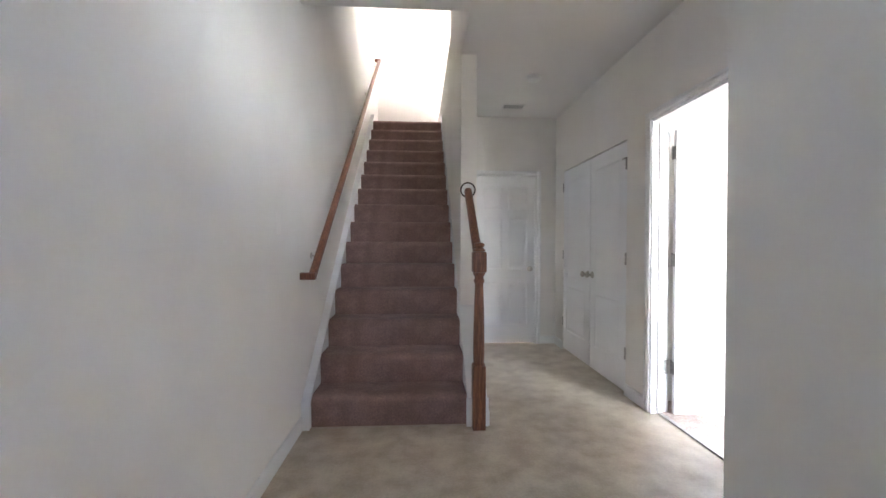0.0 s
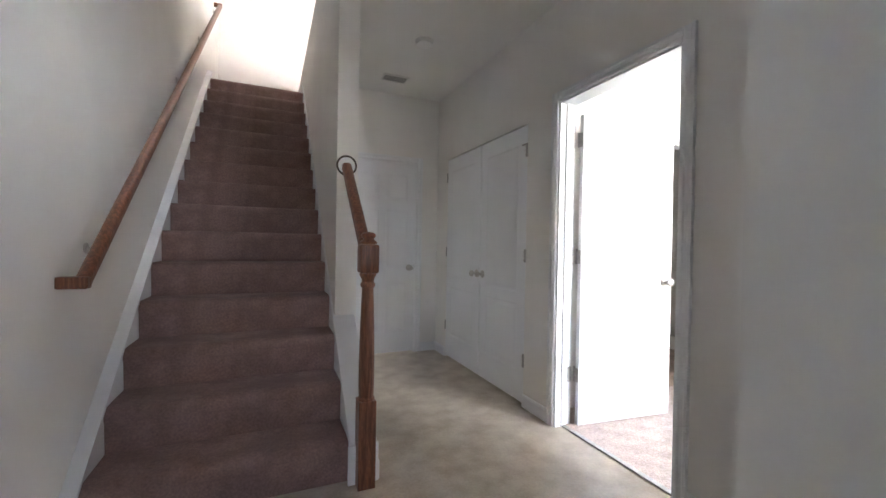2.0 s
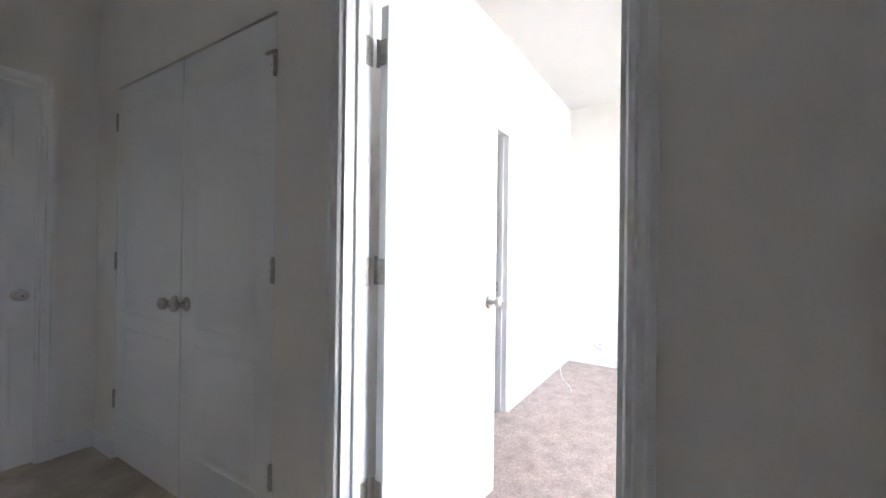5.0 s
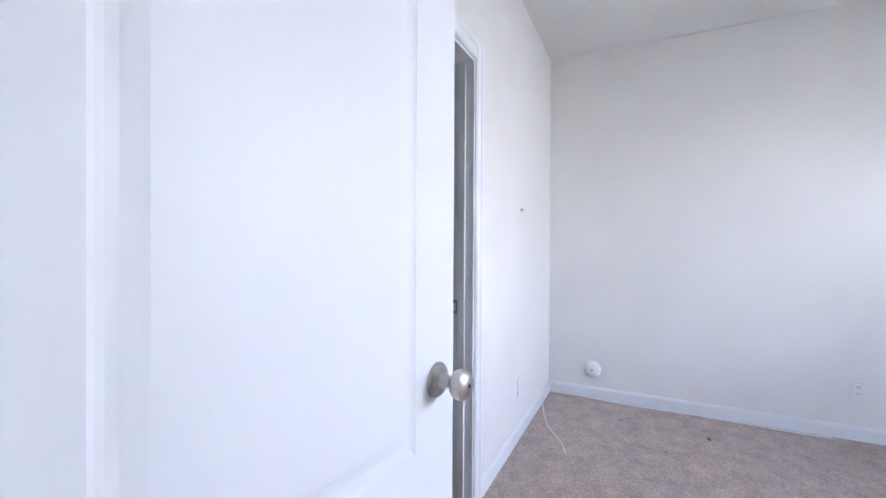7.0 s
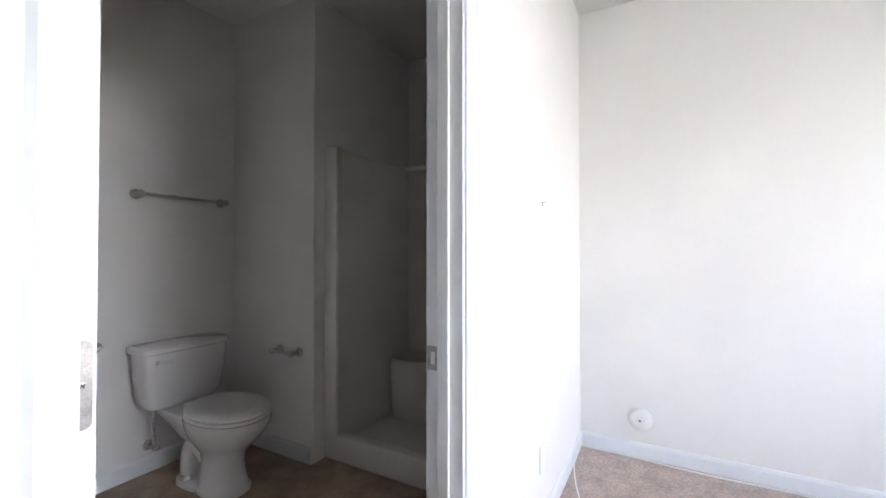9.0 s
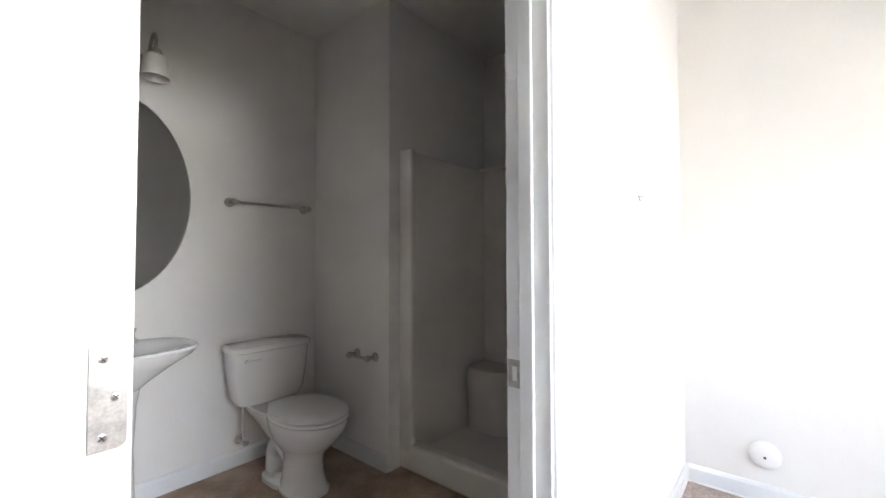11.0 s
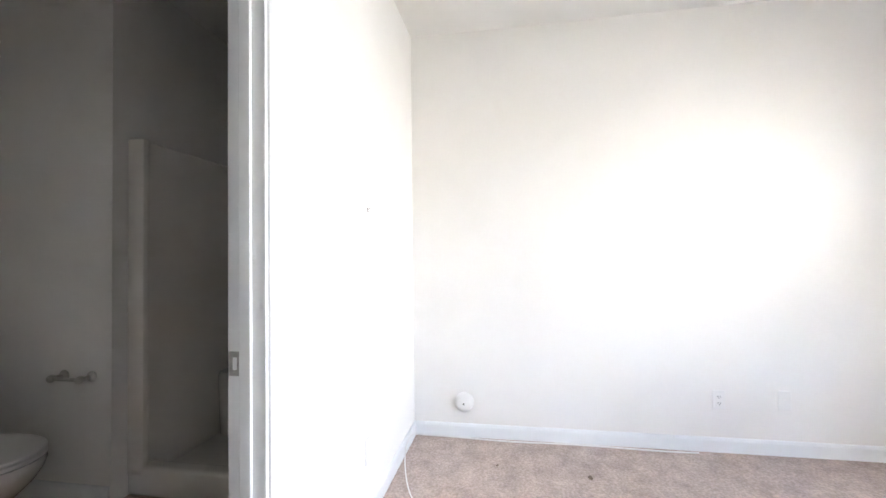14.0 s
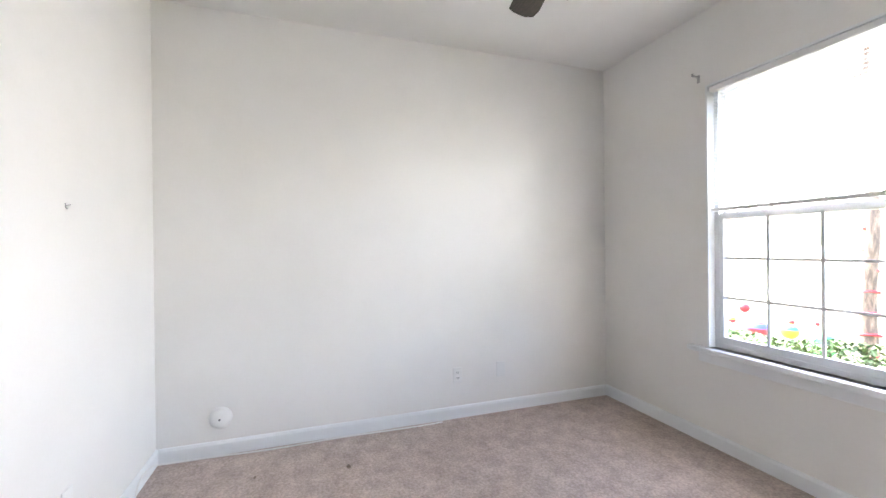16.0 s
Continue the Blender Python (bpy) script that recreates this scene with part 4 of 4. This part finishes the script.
for k in range(ns):
    z = 1.505 + k * 0.0212
    if sl0 is None:
        b = bmesh.new()
        rows = []
        for q in range(5):
            t = q / 4
            yy, zz = -0.012 + 0.024 * t, 0.0022 * math.sin(t * math.pi)
            rows.append([b.verts.new((x, yy, zz + dz)) for x in (WX0 + 0.02, WX1 - 0.02) for dz in (0, 0.0006)])
        for a, c in zip(rows, rows[1:]):
            b.faces.new((a[0], a[2], c[2], c[0]))
            b.faces.new((a[1], a[3], c[3], c[1]))
        for e in (rows[0], rows[-1]):
            b.faces.new((e[0], e[2], e[3], e[1]))
        sl0 = part("slat", b, PLASTIC, bl)
        sl0.matrix_basis = pose(0, -0.028, z, -14)
    else:
        s = new("slat", sl0.data)
        s.parent = bl
        s.matrix_basis = pose(0, -0.028, z, -14)
part("bottom_rail", box((WX0 + 0.018, -0.041, 1.462), (WX1 - 0.018, -0.015, 1.482), 0.003), PLASTIC, bl)
for x in (WX0 + 0.15, (WX0 + WX1) / 2, WX1 - 0.56, WX1 - 0.12):
    c = tube([(x, -0.041, 1.47), (x, -0.041, WZ1 - 0.03)], 0.0008, seg=5)
    tube([(x, -0.015, 1.47), (x, -0.015, WZ1 - 0.03)], 0.0008, c, 5)
    part("ladder_cord", c, PLASTIC, bl)
cbk = thing("curtain_bracket", pose(4.235, BY0, 2.315), "small metal curtain rod bracket above the window", "bracket")
part("plate", box((-0.009, -0.002, -0.03), (0.009, 0.003, 0.02), 0.001), STEEL, cbk)
part("arm", box((-0.006, 0.002, 0.004), (0.006, 0.055, 0.012), 0.001), STEEL, cbk)
part("lip", box((-0.006, 0.050, 0.010), (0.006, 0.055, 0.022), 0.001), STEEL, cbk)

# ---- outdoors ----
GZ = -0.58
setting("ground", slab((-400, -800, GZ - 0.5), (400, BY0 - 0.17, GZ), 2), GRASS, "pale winter lawn reaching into the distance", "ground")
setting("ground_back", slab((-400, LY + 0.3, GZ - 0.5), (400, 600, GZ), 2), GRASS, "pale winter lawn behind the house", "ground")
setting("wall_outer_left", slab((WL - 0.3, EY - 0.1, GZ), (WL - 0.12, LY, UC), 0), SIDING, "pale siding on the outer wall", "wall")


def hedge(m, length, depth, height, n):
    h = thing("hedge", m, "clipped green hedge with small leaves", "hedge")
    rnd = random.Random(4)
    verts, faces = [], []
    for k in range(n):
        x, y = rnd.uniform(0, length), rnd.uniform(0, depth)
        top = height * (0.86 + 0.14 * noise.noise(Vector((x * 2.2, y * 2, 0)))) * (1 - 0.25 * abs(2 * y / depth - 1) ** 3)
        z = top * (1 - rnd.random() ** 2.2 * 0.9)
        c, s = Vector((x, y, z)), rnd.uniform(0.022, 0.042)
        q = Euler([rnd.uniform(-1, 1), rnd.uniform(-1, 1), rnd.uniform(0, 6.3)]).to_matrix()
        i = len(verts)
        for p in ((-1, 0, 0), (0, -0.45, 0.1), (1, 0, 0), (0, 0.45, 0.1)):
            verts.append(c + q @ (Vector(p) * s))
        faces.append((i, i + 1, i + 2, i + 3))
    me = bpy.data.meshes.new("leaves")
    me.from_pydata([tuple(v) for v in verts], [], faces)
    me.materials.append(HEDGE)
    o = new("leaves", me)
    o.parent = h
    tagged(o, "", "", "", "stuff")
    part("stems", box((0.1, depth * 0.25, 0), (length - 0.1, depth * 0.75, height * 0.62), 0.08), BARK, h)
    return h


hedge(pose(1.6, -3.0, GZ), 7.5, 0.8, 0.99, 22000)


def tree(m, height, seed, label, ribbons=False):
    t = thing("tree", m, label, "tree")
    rnd = random.Random(seed)
    pts = [Vector((0, 0, 0)), Vector((0.03, 0.02, height * 0.2)), Vector((-0.05, 0.05, height * 0.42)), Vector((0.04, 0, height * 0.7)), Vector((0.02, 0.05, height))]
    part("trunk", tube(smooth_path(pts, 5), [0.11 * (1 - 0.85 * k / 20) for k in range(21)], seg=10), BARK, t, "", True)
    bm = bmesh.new()
    for k in range(16):
        f = rnd.uniform(0.3, 0.97)
        a = rnd.uniform(0, math.tau)
        o = Vector((0, 0, height * f))
        d = Vector((math.cos(a), math.sin(a), rnd.uniform(0.4, 1.1))) * rnd.uniform(0.5, 1.1) * (1.25 - f)
        p1, p2 = o + d * 0.5 + Vector((0, 0, 0.08)), o + d + Vector((0, 0, 0.25))
        tube([o, p1, p2], [0.03 * (1.2 - f), 0.018, 0.005], bm, 6)
        for j in range(3):
            q = p1.lerp(p2, rnd.uniform(0, 0.8))
            tube([q, q + Vector((rnd.uniform(-0.3, 0.3), rnd.uniform(-0.3, 0.3), rnd.uniform(0.1, 0.4)))], [0.009, 0.003], bm, 5)
    part("limbs", bm, BARK, t, "", True)
    if ribbons:
        for k in range(7):
            z = 0.35 + k * 0.28
            part("ribbon", lathe([(0.118 - k * 0.008, -0.012), (0.121 - k * 0.008, 0), (0.118 - k * 0.008, 0.012)], pose(0.0, 0.02, z, 14, 10), 14), RED, t, "red ribbon wound round the trunk")
    return t


tree(pose(5.5, -4.9, GZ), 5.2, 3, "bare tree with red ribbons round its trunk", True)
tree(pose(4.9, -6.2, GZ), 5.8, 8, "bare grey-brown winter tree")


def ornament(m, r, h, mats, label):
    """A round garden ball, its middle at height h over the ground, on a stake."""
    o = thing("yard_ornament", m, label, "ornament", "balls on the lawn")
    part("ball", lathe([(r * math.cos(a), h + r * math.sin(a)) for a in (k * math.pi / 16 for k in range(-7, 8))], seg=24), mats[0], o, "", True)
    part("band", lathe([(1.01 * r * math.cos(a), h + 1.01 * r * math.sin(a)) for a in (0.25, 0.45, 0.65, 0.85)], seg=24), mats[1], o, "", True)
    part("stake", tube([(0, 0, 0), (0, 0, h - r * 0.9)], 0.014, seg=8), VINYLW, o)


for ox, oz, orad, om, ol in ((6.70, -0.08, 0.15, (RED, BLUE), "red ball ornament with a blue band on a stake"), (6.90, 0.24, 0.075, (RED, RED), "small red ball ornament on a stake"),
                             (7.10, 0.015, 0.055, (RED, YELLOW), "small red and yellow ball ornament on a stake"), (6.26, -0.02, 0.11, (YELLOW, GREEN), "yellow and green ball ornament on a stake"),
                             (6.31, 0.10, 0.04, (RED, RED), "tiny red ball ornament on a stake"), (5.87, -0.13, 0.165, (GREEN, GREEN), "large green ball ornament on a stake"),
                             (5.99, 0.13, 0.03, (RED, RED), "tiny red ball ornament on a stake")):
    ornament(pose(ox, -4.6 - 0.12 * (orad < 0.05), GZ), orad, oz - GZ, om, ol)

hs = thing("house", pose(2, -38, GZ), "pale two-storey house across the street", "house")
part("wall", slab((-11, 0, 0), (11, 0.3, 6.2), 1, [(x, x + 1.2, z, z + 1.6) for x in (-9, -5, -0.6, 3.6, 7.6) for z in (0.9, 3.8)]), SIDING, hs)
part("body", box((-11, -8, 0), (11, -0.6, 6.2)), SIDING, hs)
part("roof", prism([(0.8, 6.2), (-4, 8.6), (-8.6, 6.2)], -11.5, 11.5), ROOFM, hs)
for x in (-9, -5, -0.6, 3.6, 7.6):
    for z in (0.9, 3.8):
        w = part("window", slab((x, 0.05, z), (x + 1.2, 0.2, z + 1.6), 1, [(x + 0.08, x + 0.56, z + 0.08, z + 1.52), (x + 0.64, x + 1.12, z + 0.08, z + 1.52)]), VINYLW, hs)
        part("pane", box((x + 0.06, 0.10, z + 0.06), (x + 1.14, 0.12, z + 1.54)), BRASS, w)
